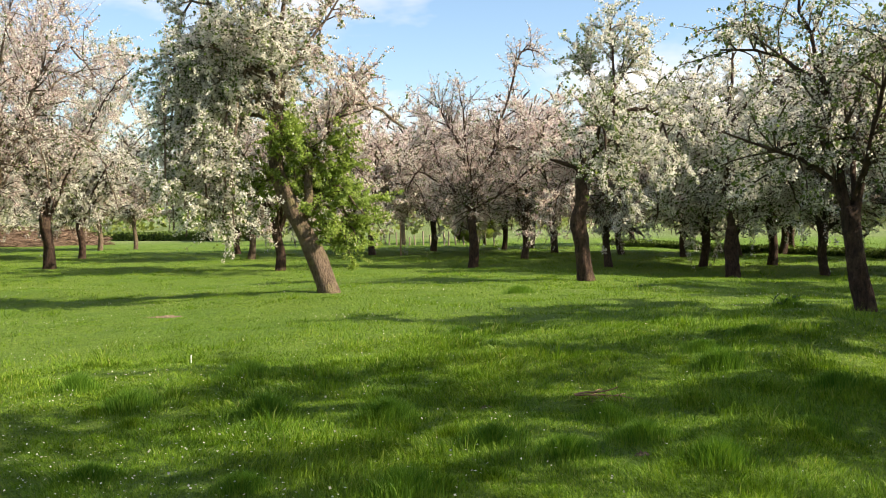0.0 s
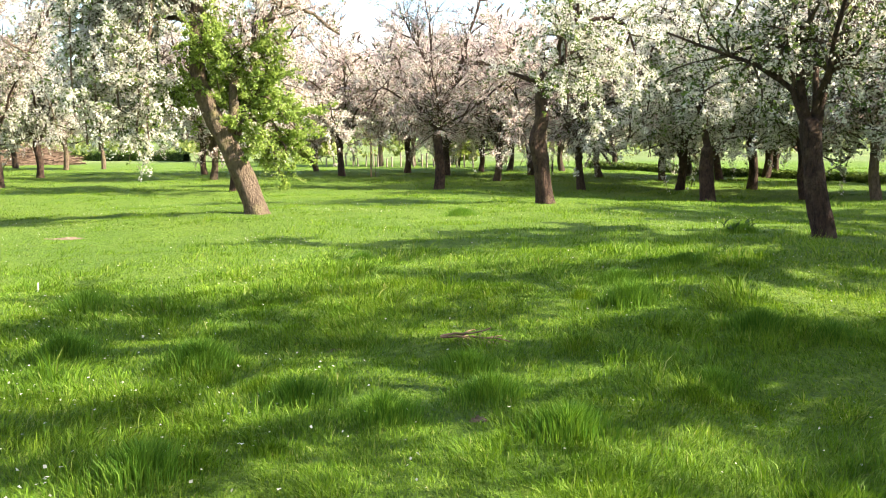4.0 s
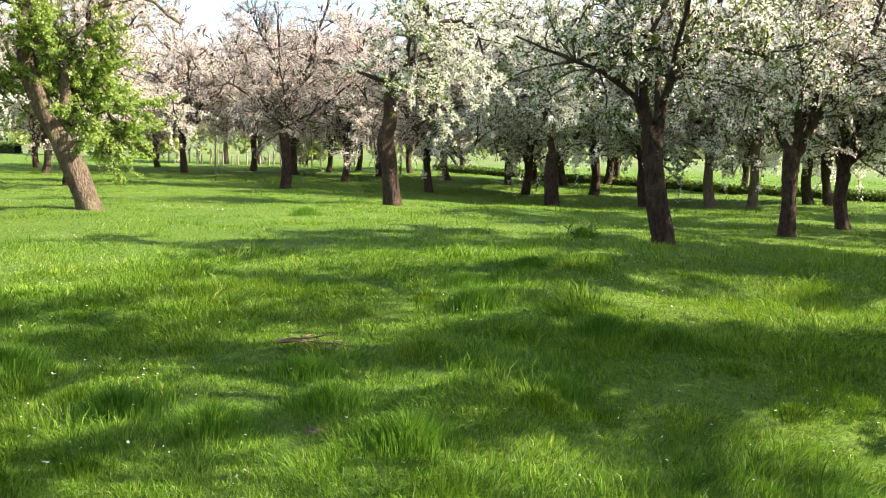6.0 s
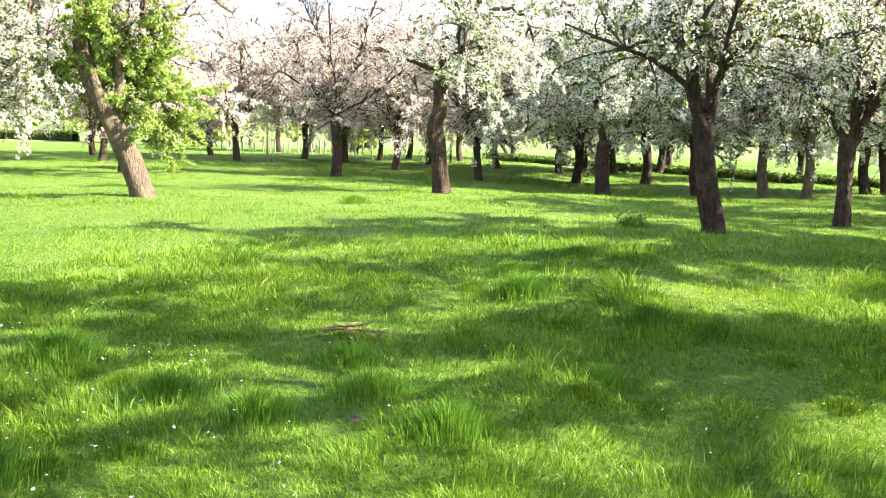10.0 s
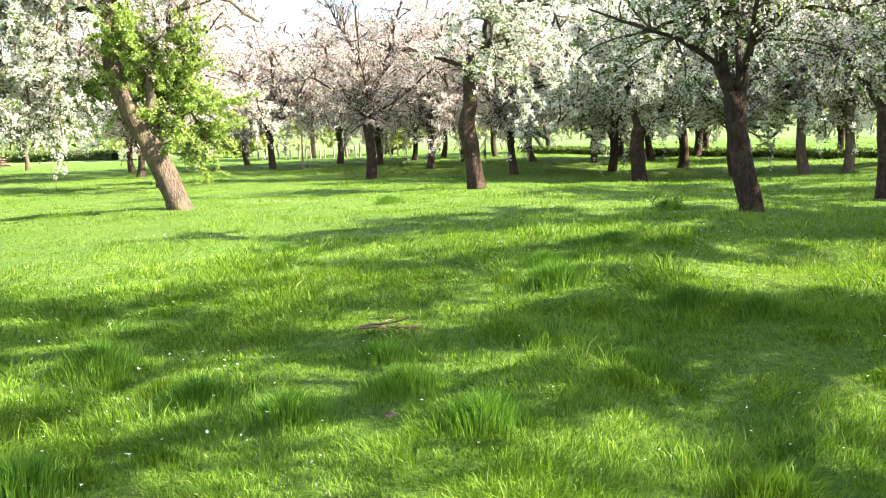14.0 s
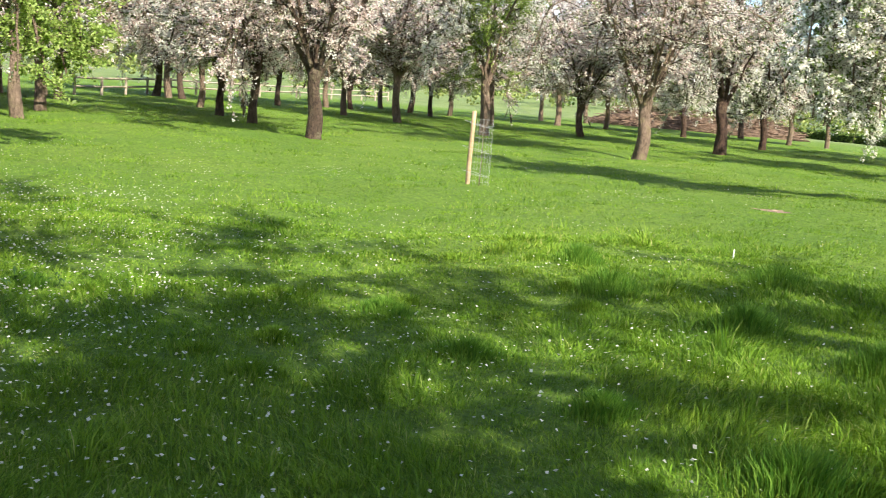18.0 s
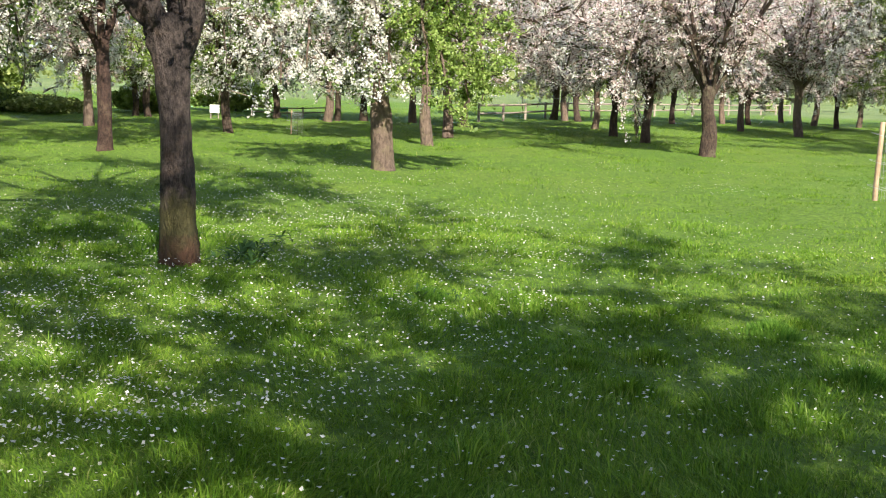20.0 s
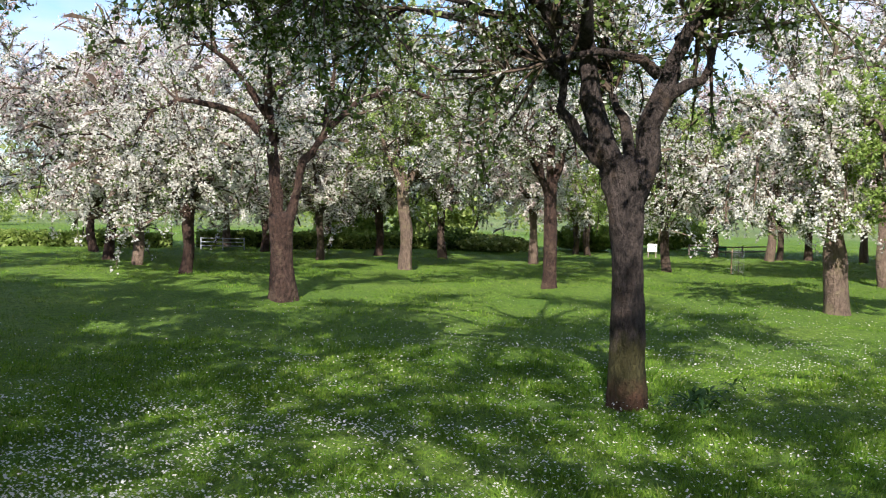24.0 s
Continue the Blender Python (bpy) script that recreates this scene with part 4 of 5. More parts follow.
def meadow(seed, near, far, count, width, tall, kite, per=40, spread=0.1, vary=0.3):
    """Blades in tussocks, thinning out and widening with distance: each leans out from the middle of its tussock and with its neighbourhood."""
    rng = np.random.default_rng(seed)
    n = count // per
    d = near * (far / near) ** rng.uniform(0, 1, n)
    a = np.radians(rng.uniform(-32, 133, n))
    cx, cy = 1.6 - np.sin(a) * d, 1.6 + np.cos(a) * d
    lush = patches(cx, cy, 2.4, 5) * 0.2 + patches(cx, cy, 0.95, 6) * 0.32 + patches(cx, cy, 0.36, 7) * 0.48
    ch = tall * (0.6 + 1.9 * np.clip((lush - 0.30) / 0.45, 0, 1) ** 1.4) * np.exp(rng.normal(size=n) * vary)
    ch *= 0.72 + 0.28 * np.clip((cx + 5.0) / 3.5, 0, 1)
    cw = spread * np.clip(d / 6, 0.8, 9) ** 0.7 * np.exp(rng.normal(size=n) * 0.35)
    own = rng.integers(0, n, count)
    ox, oy = rng.normal(size=count) * cw[own], rng.normal(size=count) * cw[own]
    x, y = cx[own] + ox, cy[own] + oy
    r = np.hypot(ox, oy) / cw[own]
    h = ch[own] * rng.uniform(0.5, 1.25, count) * np.clip(1.2 - 0.25 * r, 0.5, 1.2)
    lean = np.arctan2(oy, ox) + rng.normal(size=count) * 0.9
    comb = 12.6 * patches(x, y, 1.6, 9)
    tilt = np.clip(r * 0.55, 0.05, 1.2) * rng.uniform(0.5, 1.4, count) + rng.uniform(0, 0.7, count) ** 2
    base = np.stack([x, y, height(x, y) - 0.004], -1)
    out = np.stack([np.cos(lean) + 0.6 * np.cos(comb), np.sin(lean) + 0.6 * np.sin(comb), np.zeros(count)], -1)
    turn = rng.uniform(0, 6.28, count)
    wide = np.clip(width * d[own], 0.0046, 0.03) * rng.uniform(0.7, 1.3, count)
    side = np.stack([np.cos(turn), np.sin(turn), np.zeros(count)], -1) * wide[:, None]
    up = np.array([0, 0, 1.0])
    mid = base + (out * (tilt * 0.3 * h)[:, None]) + up * (0.55 * h)[:, None]
    tip = base + (out * (tilt * h)[:, None]) + up * (h * np.clip(1 - 0.3 * tilt, 0.35, 1))[:, None]
    if kite:
        V = np.stack([base, mid + side * 0.5, tip, mid - side * 0.5], 1).reshape(-1, 3)
        i = np.arange(count)[:, None] * 4
        return V, np.concatenate([i + np.array([[0, 1, 3]]), i + np.array([[3, 1, 2]])])
    V = np.stack([base - side * 0.5, base + side * 0.5, tip], 1).reshape(-1, 3)
    return V, np.arange(3 * count).reshape(-1, 3)


def blades(name, label, V, F):
    tagged(new(name, mesh_of(name, V, F, GRASS)), label, "grass", kind="stuff")


blades("grass", "fresh green meadow grass in tussocks close by", *meadow(1, 3.0, 11, 430000, 0.0011, 0.043, True, 30, 0.055, 0.27))
blades("grass", "short green grass between the tussocks", *meadow(3, 3.0, 12, 300000, 0.0011, 0.04, False, 9, 0.06, 0.22))
blades("grass", "uneven green orchard grass among the trees", *meadow(2, 6.0, 60, 720000, 0.00072, 0.042, False, 22, 0.075, 0.3))


def strewn(seed, count, x0, x1, y0, y1, size, mt, name, label, thick):
    """Small white flecks lying on and among the grass, denser where thick(x, y) is high."""
    rng = np.random.default_rng(seed)
    x, y = rng.uniform(x0, x1, count), rng.uniform(y0, y1, count)
    keep = rng.uniform(0, 1, count) < thick(x, y)
    x, y = x[keep], y[keep]
    c = np.stack([x, y, height(x, y) + rng.uniform(0.03, 0.09, len(x))], -1)
    v, f = flakes(c, size, rng, 1.15, 0.55, 0.3)
    tagged(new(name, mesh_of(name, v, f, mt)), label, "petals", kind="stuff")


def petal_fall(x, y):
    """Share of petals kept: thick under the tree behind the walk, thinner over the lawn by the mossy tree."""
    d = 900 * np.exp(-(((x + 3) / 2.6) ** 2 + ((y + 0.3) / 2.0) ** 2)) + 190 * np.exp(-(((x + 5) / 5) ** 2 + ((y - 2.2) / 3.6) ** 2))
    d = d + 50 * np.exp(-(((x + 9.5) / 5) ** 2 + ((y - 6) / 2.4) ** 2))
    return d / 1000 * (0.3 + 1.3 * bumps(x, y, 1.3, 33) ** 1.5) * (0.4 + 1.2 * bumps(x, y, 0.45, 35))


strewn(31, 400000, -17, 1.5, -6, 10, 0.0085, WHITE, "fallen_petals", "white blossom petals fallen on the grass", petal_fall)
strewn(32, 52000, -16, 6, 4, 24, 0.0068, WHITE, "daisies", "scattered small white daisies in the meadow",
       lambda x, y: 0.5 * bumps(x, y, 3.0, 34) ** 3 * np.where(x < -1, 1, 0.4))


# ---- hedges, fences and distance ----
# near-black green for the hedges' inside: the shade is put into the colour
CORE_SHADE = solid("hedge_core_shade", lambda nt: ramp(nt, noise_tex(nt, 6, 6), [(0.3, (0.02, 0.032, 0.01)), (0.7, (0.05, 0.07, 0.024))]), 0.95)
OAK = solid("weathered_wood", lambda nt: ramp(nt, noise_tex(nt, 14, 6), [(0.3, (0.20, 0.16, 0.12)), (0.7, (0.40, 0.34, 0.27))]), 0.85, (40, 0.01))
STAKE = solid("fresh_stake_wood", lambda nt: ramp(nt, noise_tex(nt, 20, 6), [(0.3, (0.30, 0.20, 0.115)), (0.7, (0.44, 0.32, 0.2))]), 0.8, (50, 0.006))
FRESH_LEAF = thin("fresh_hedge_leaves", [(0.0, (0.14, 0.20, 0.04)), (0.6, (0.25, 0.33, 0.08)), (1.0, (0.36, 0.42, 0.14))], (1.0, 1.0, 0.5), 0.45, 0.6)
SPRING_LEAF = thin("spring_leaves", [(0.0, (0.13, 0.165, 0.045)), (0.6, (0.24, 0.29, 0.09)), (1.0, (0.35, 0.38, 0.15))], (1.0, 1.0, 0.5), 0.4, 0.6)


def hedge(seed, pts, tall, wide, mt, label, leaf=0.07, per=420, heart=0.93):
    """A clipped hedge along a line: a dark sheet for its shaded inside, in a skin of small leaves."""
    rng = np.random.default_rng(seed)
    top = new("hedge")
    P = np.array(pts, float)
    L = np.linalg.norm(np.diff(P, axis=0), axis=1)
    n = max(3, int(L.sum() / 0.8))
    t = np.linspace(0, L.sum(), n)
    cum = np.r_[0, np.cumsum(L)]
    X, Y = np.interp(t, cum, P[:, 0]), np.interp(t, cum, P[:, 1])
    D = np.stack([np.gradient(X), np.gradient(Y)], -1)
    D /= np.linalg.norm(D, axis=1)[:, None]
    N = np.stack([-D[:, 1], D[:, 0]], -1)
    Z = height(X, Y)
    w, h = wide * (1 + 0.08 * rng.normal(size=n)) * 0.4, tall * (1 + 0.05 * rng.normal(size=n)) * heart
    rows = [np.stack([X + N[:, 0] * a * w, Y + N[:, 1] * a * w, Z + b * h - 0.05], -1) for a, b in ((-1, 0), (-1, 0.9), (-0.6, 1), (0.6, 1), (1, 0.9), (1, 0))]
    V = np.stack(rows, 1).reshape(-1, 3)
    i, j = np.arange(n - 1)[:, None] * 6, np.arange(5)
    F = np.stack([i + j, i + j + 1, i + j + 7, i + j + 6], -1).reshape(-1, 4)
    part_of("core", mesh_of("core", V, F, CORE_SHADE), top)
    m = int(L.sum() * per)
    k = rng.uniform(0, n - 1.001, m)
    a, f = k.astype(int), k - k.astype(int)
    side = rng.choice(3, m, p=[0.36, 0.28, 0.36])
    across = np.where(side == 0, -0.5, np.where(side == 2, 0.5, rng.uniform(-0.5, 0.5, m))) * wide + rng.normal(size=m) * 0.04
    up = np.where(side == 1, 1.0, rng.uniform(0.05, 1.0, m)) * tall * (1 + 0.06 * np.sin(k * 1.7)) + rng.normal(size=m) * 0.04
    x, y = X[a] + (X[a + 1] - X[a]) * f + N[a, 0] * across, Y[a] + (Y[a + 1] - Y[a]) * f + N[a, 1] * across
    v, q = flakes(np.stack([x, y, height(x, y) + up], -1), leaf, rng, 1.3)
    part_of("foliage", mesh_of("foliage", v, q, mt), top)
    return tagged(top, label, "hedge")


hedge(51, [(30, 18), (16.5, 35.6), (8.8, 46), (3.5, 59)], 0.24, 0.9, HEDGE_LEAF, "low clipped hedge along the orchard edge", 0.045, 640)
hedge(52, [(-25.5, 75), (-34, 77), (-46, 79)], 0.6, 1.0, HEDGE_LEAF, "dark clipped hedge behind the far trees", 0.07, 420)
hedge(54, [(-33.5, -26), (-34.2, -12), (-35.2, -7.2)], 0.45, 1.0, FRESH_LEAF, "clipped green hedge by the field", 0.06, 800, 0.85)
hedge(55, [(-36.3, -6.6), (-37.6, -1.5), (-39.5, 4.5)], 0.5, 1.1, FRESH_LEAF, "low sunlit clipped hedge by the path", 0.06, 800, 0.85)


def brush_heap(seed, a, b, wide, tall, count, label):
    """A long heap of cut branches: bent sticks lying over one another in a mound."""
    rng = np.random.default_rng(seed)
    top = new("brush_heap")
    a, b = np.array(a, float), np.array(b, float)
    along = (b - a) / np.linalg.norm(b - a)
    side = np.array([-along[1], along[0]])

    def rise(u):
        return tall * np.clip(1.15 - np.abs(2 * u - 1.0) ** 3, 0.1, 1) * (0.82 + 0.18 * np.sin(9 * u + 1))

    paths = []
    for _ in range(count):
        u, v = rng.uniform(0, 1), rng.uniform(-1, 1)
        turn, long = rng.normal() * 0.7, rng.uniform(0.5, 1.5)
        d = (along * np.cos(turn) + side * np.sin(turn)) * rng.choice((-1, 1))
        c = a + (b - a) * u + side * v * wide * 0.5
        z = height(c[0], c[1]) + rise(u) * (1 - v * v) * rng.uniform(0.25, 1.0) + 0.06
        t = np.linspace(-0.5, 0.5, 5)
        bend = rng.normal() * 0.25
        pts = np.stack([c[0] + d[0] * t * long, c[1] + d[1] * t * long, z + 0.12 * long * rng.normal() * t + bend * (0.25 - t * t) * long], -1)
        pts[:, 2] = np.maximum(pts[:, 2], height(pts[:, 0], pts[:, 1]) + 0.02)
        paths.append((pts, np.linspace(1, 0.4, 5) * rng.uniform(0.012, 0.034)))
    v, f = tubes(paths, 3)
    part_of("brushwood", mesh_of("brushwood", v, f, BRUSHWOOD), top)
    n = 60
    u, w = np.meshgrid(np.linspace(0, 1, n), np.linspace(-1, 1, 9), indexing="ij")
    x, y = a[0] + (b - a)[0] * u + side[0] * w * wide * 0.45, a[1] + (b - a)[1] * u + side[1] * w * wide * 0.45
    z = height(x, y) - 0.05 + rise(u) * (1 - w * w) * 0.72 * (1 + 0.12 * rng.normal(size=u.shape))
    i, j = np.arange(n - 1)[:, None] * 9, np.arange(8)
    part_of("litter", mesh_of("litter", np.stack([x, y, z], -1).reshape(-1, 3), np.stack([i + j, i + j + 1, i + j + 10, i + j + 9], -1).reshape(-1, 4), BRUSHWOOD), top)
    return tagged(top, label, "brushwood")


BRUSHWOOD = solid("brushwood", lambda nt: ramp(nt, noise_tex(nt, 5, 6), [(0.3, (0.085, 0.055, 0.04)), (0.7, (0.26, 0.18, 0.13))]), 0.9)
brush_heap(53, (-30.2, 67.2), (-40.5, 58.5), 3.2, 1.7, 2200, "long heap of brown cut branches at the orchard edge")


def far_wood(seed, start, sweep, near, far, count, tall, mt, label):
    rng = np.random.default_rng(seed)
    a = np.radians(rng.uniform(start, start + sweep, count))
    d = rng.uniform(near, far, count)
    r = tall * rng.uniform(0.25, 0.5, count)
    cx, cy = -np.sin(a) * d, np.cos(a) * d
    cz = height(cx, cy) + r * rng.uniform(0.7, 1.5, count)
    k = 160
    w = rng.normal(size=(count, k, 3))
    w /= np.linalg.norm(w, axis=2)[..., None]
    w *= rng.uniform(0.75, 1.05, (count, k, 1)) * r[:, None, None]
    c = (np.stack([cx, cy, cz], -1)[:, None] + w).reshape(-1, 3)
    c = c[c[:, 2] > 0.1]
    v, f = flakes(c, tall * 0.038, rng, 1.2)
    tagged(new("far_wood", mesh_of("far_wood", v, f, mt)), label, "woods", kind="stuff")


far_wood(61, -60, 360, 120, 190, 520, 9.0, SPRING_LEAF, "spring-green woods beyond the fields")
far_wood(63, -60, 205, 82, 112, 190, 3.4, SPRING_LEAF, "pale bushes at the far edge of the field")
far_wood(64, 72, 80, 58, 84, 80, 2.4, FRESH_LEAF, "fresh green bushes beyond the clipped hedge")
far_wood(62, -60, 130, 110, 150, 70, 5.0, HEDGE_LEAF, "dark bushes beyond the fields")


# ---- small things in the grass ----
SOIL = solid("bare_soil", lambda nt: ramp(nt, noise_tex(nt, 18, 8), [(0.3, (0.09, 0.06, 0.04)), (0.7, (0.27, 0.20, 0.145))]), 0.95, (30, 0.02))
STICK = solid("dead_wood", lambda nt: ramp(nt, noise_tex(nt, 16, 6), [(0.3, (0.10, 0.05, 0.035)), (0.7, (0.34, 0.22, 0.15))]), 0.85, (40, 0.006))
WIRE = solid("galvanised_wire", lambda nt: ramp(nt, noise_tex(nt, 9, 3), [(0.3, (0.25, 0.26, 0.26)), (0.7, (0.42, 0.43, 0.43))]), 0.45)
SIGN_WHITE = solid("white_board", lambda nt: ramp(nt, noise_tex(nt, 4, 4), [(0.3, (0.70, 0.70, 0.68)), (0.7, (0.82, 0.82, 0.80))]), 0.5)
SIGN_GREEN = solid("green_board", lambda nt: ramp(nt, noise_tex(nt, 4, 4), [(0.3, (0.05, 0.22, 0.14)), (0.7, (0.08, 0.30, 0.2))]), 0.5)
DOCK = thin("dock_leaves", [(0.0, (0.025, 0.06, 0.014)), (1.0, (0.055, 0.115, 0.026))], (1.0, 1.0, 0.5), 0.25, 0.5)


def grass_tuft(seed, x, y, wide, tall, count=1500, mt=RANK):
    tall *= 0.62
    rng = np.random.default_rng(seed)
    wide *= 0.8
    r = wide * np.abs(rng.normal(size=count)) * 0.55
    a = rng.uniform(0, 6.28, count)
    base = np.stack([r * np.cos(a), r * np.sin(a), np.zeros(count)], -1)
    base[:, 2] = height(x + base[:, 0], y + base[:, 1]) - float(height(x, y)) - 0.01
    h = tall * np.clip(1.25 - r / wide * 0.6, 0.3, 1.3) * rng.uniform(0.55, 1.2, count)
    turn = a + rng.normal(size=count) * 0.7
    out = np.stack([np.cos(turn), np.sin(turn), np.zeros(count)], -1) * (h * rng.uniform(0.05, 0.5, count))[:, None]
    s = rng.uniform(0, 6.28, count)
    side = np.stack([np.cos(s), np.sin(s), np.zeros(count)], -1) * 0.0021
    up = np.array([0, 0, 1.0]) * h[:, None]
    V = np.stack([base - side * 0.6, base + side * 0.6, base + out * 0.3 + up * 0.6 + side, base + out + up * 0.92, base + out * 0.3 + up * 0.6 - side], 1).reshape(-1, 3)
    i = np.arange(count)[:, None] * 5
    F = np.concatenate([i + np.array([[0, 1, 2]]), i + np.array([[0, 2, 4]]), i + np.array([[4, 2, 3]])])
    ob = new("grass_tuft", mesh_of("grass_tuft", V, F, mt))
    ob.location = (x, y, float(height(x, y)))
    tagged(ob, "rank darker tuft of long grass" if mt is RANK else "low tuft of long fresh grass", "grass tuft", kind="stuff")


TUFTS = [(2.37, 9.25, 0.32, 0.27), (3.19, 8.46, 0.34, 0.25), (3.58, 8.13, 0.25, 0.18), (1.9, 5.95, 0.3, 0.22), (1.5, 6.6, 0.3, 0.2), (1.3, 7.4, 0.28, 0.2),
         (-2.1, 9.5, 0.42, 0.27), (-3.5, 8.8, 0.25, 0.24), (-2.68, 8.1, 0.34, 0.27), (-1.4, 7.75, 0.3, 0.28), (-0.35, 7.4, 0.34, 0.26), (-0.9, 5.6, 0.22, 0.18),
         (0.1, 5.4, 0.36, 0.24), (2.35, 10.3, 0.3, 0.2), (4.0, 14.5, 0.35, 0.24), (0.1, 19, 0.4, 0.24), (-0.3, 12.4, 0.2, 0.16), (-4.7, 4.7, 0.2, 0.16),
         (1.0, 6.2, 0.3, 0.2), (0.5, 6.5, 0.32, 0.22), (2.7, 7.1, 0.28, 0.18), (-3.2, 6.4, 0.24, 0.17), (-2.0, 5.9, 0.26, 0.18), (3.0, 11.3, 0.3, 0.18)]
for n, (x, y, w, h) in enumerate(TUFTS):
    grass_tuft(300 + n, x, y, w, h)
rt = random.Random(21)
for n in range(34):
    grass_tuft(340 + n, rt.uniform(-4.5, 5.0), 4.6 + 5.2 * rt.random() ** 1.2, rt.uniform(0.14, 0.3), rt.uniform(0.08, 0.15), 900, GRASS)


def soil_patch(seed, x, y, wide, label):
    rng = np.random.default_rng(seed)
    rings, k = 4, 18
    V = [(0, 0, float(height(x, y)) + 0.018)]
    for i in range(1, rings + 1):
        for j in range(k):
            a = 6.2832 * j / k
            r = wide * i / rings * (1 + 0.18 * math.sin(3 * a + seed) + 0.1 * rng.normal())
            px, py = r * math.cos(a) * 1.3, r * math.sin(a) * 0.8
            V.append((px, py, float(height(x + px, y + py)) + 0.016 * (1 - (i / rings) ** 2) + 0.006 * rng.normal() - 0.02 * (i == rings)))
    V = np.array(V)
    V[:, 2] -= float(height(x, y))
    me = bpy.data.meshes.new("soil_patch")
    faces = [(0, 1 + j, 1 + (j + 1) % k) for j in range(k)]
    for i in range(rings - 1):
        a, b = 1 + i * k, 1 + (i + 1) * k
        faces += [(a + j, b + j, b + (j + 1) % k, a + (j + 1) % k) for j in range(k)]
    me.from_pydata(V.tolist(), [], faces)
    me.materials.append(SOIL)
    ob = new("soil_patch", me)
    ob.location = (x, y, float(height(x, y)))
    tagged(ob, label, "soil")


soil_patch(1, 1.29, 8.09, 0.13, "bare brown soil patch under dead sticks")
soil_patch(2, 0.35, 8.07, 0.055, "small bare soil patch in the grass")
soil_patch(3, -5.6, 16.2, 0.28, "low reddish molehill in sunny grass")
soil_patch(4, 1.47, 6.2, 0.045, "small bare soil hollow between tufts")


def dead_branch(seed, x, y, turn, long):
    rng = np.random.default_rng(seed)
    pts = wander(rng, (-long / 2, 0, 0.045), (1, 0.1, 0.02), long, 7, 0, 0, 0.12)
    fork = wander(rng, pts[3], (0.8, 0.6, 0.05), long * 0.4, 4, 0, 0, 0.15)
    v, f = tubes([(pts, np.linspace(0.009, 0.004, 8)), (fork, np.linspace(0.006, 0.003, 5))], 6, 0.06, rng)
    ob = new("dead_branch", mesh_of("dead_branch", v, f, STICK, smooth=True))
    ob.matrix_world = pose(x, y, float(height(x, y)), 0, 0, turn)
    tagged(ob, "dry reddish dead branch lying in the grass", "branch", "sticks on bare soil")


for n, (x, y, turn, long) in enumerate([(1.24, 8.09, 12, 0.36), (1.37, 8.04, -25, 0.3), (1.31, 8.16, 40, 0.25), (1.18, 8.03, -8, 0.22)]):
    dead_branch(400 + n, x, y, turn, long)

peg = new("marker_peg", mesh_of("marker_peg", *tubes([([(0, 0, -0.05), (0, 0, 0.05), (0.002, 0, 0.085), (0.002, 0, 0.092)], [0.006, 0.006, 0.006, 0.002])], 8), SIGN_WHITE))
peg.location = (-3.04, 10.52, float(height(-3.04, 10.52)))
tagged(peg, "short white marker peg in the lawn", "peg")


def tree_guard(x, y, tall, turn, label, stem=True):
    top = new("tree_guard")
    k = 1.0 if tall > 1 else 0.5
    part_of("stake", mesh_of("stake", *tubes([([(0, 0, -0.2), (0, 0, 0.3), (0.012, 0, tall * 0.7), (0.02, 0, tall), (0.02, 0, tall + 0.008)], [0.038 * k, 0.037 * k, 0.035 * k, 0.034 * k, 0.02 * k])], 10), STAKE, smooth=True), top, "fresh yellow-brown round wooden stake")
    r, cx, h = 0.15, 0.18, tall * 0.9
    ang = np.linspace(0, 2 * np.pi, 19)
    ring = np.stack([cx + r * np.cos(ang), r * np.sin(ang), np.zeros(19)], -1)
    rings = [(ring + (0, 0, z), np.full(19, 0.0009)) for z in np.linspace(0.05, h, 11)]
    ups = [(np.array([(cx + r * math.cos(a), r * math.sin(a), z) for z in (0.0, h / 2, h)]), np.full(3, 0.0009)) for a in ang[:-1]]
    netting = part_of("wire_mesh", mesh_of("wire_mesh", *tubes(rings + ups, 4), WIRE), top, "thin galvanised wire netting tube")
    for z in (0.18, 0.55, 0.95):
        zz = z / 1.15 * tall
        tie = np.stack([cx * 0.5 + (r + 0.06) * np.cos(ang), r * 0.9 * np.sin(ang), zz - 0.05 * np.cos(ang)], -1)
        part_of("tie", mesh_of("tie", *tubes([(tie, np.full(19, 0.0025))], 5), WIRE), netting)
    if stem:
        part_of("young_stem", mesh_of("young_stem", *tubes([([(cx, 0, -0.05), (cx + 0.01, 0.01, 0.5), (cx, 0.02, tall * 1.1)], [0.009, 0.007, 0.004])], 5), TWIG), top)
    top.matrix_world = pose(x, y, float(height(x, y)), 0, -0.5, turn)
    tagged(top, label, "tree guard")


tree_guard(-9.45, 13.75, 1.12, 34, "wooden stake with a wire netting tree guard")
tree_guard(-26.5, 9.9, 0.7, 70, "slender stake with a small wire guard")
tree_guard(-6.3, 45.1, 1.5, 10, "young sapling tied to a thin stake")


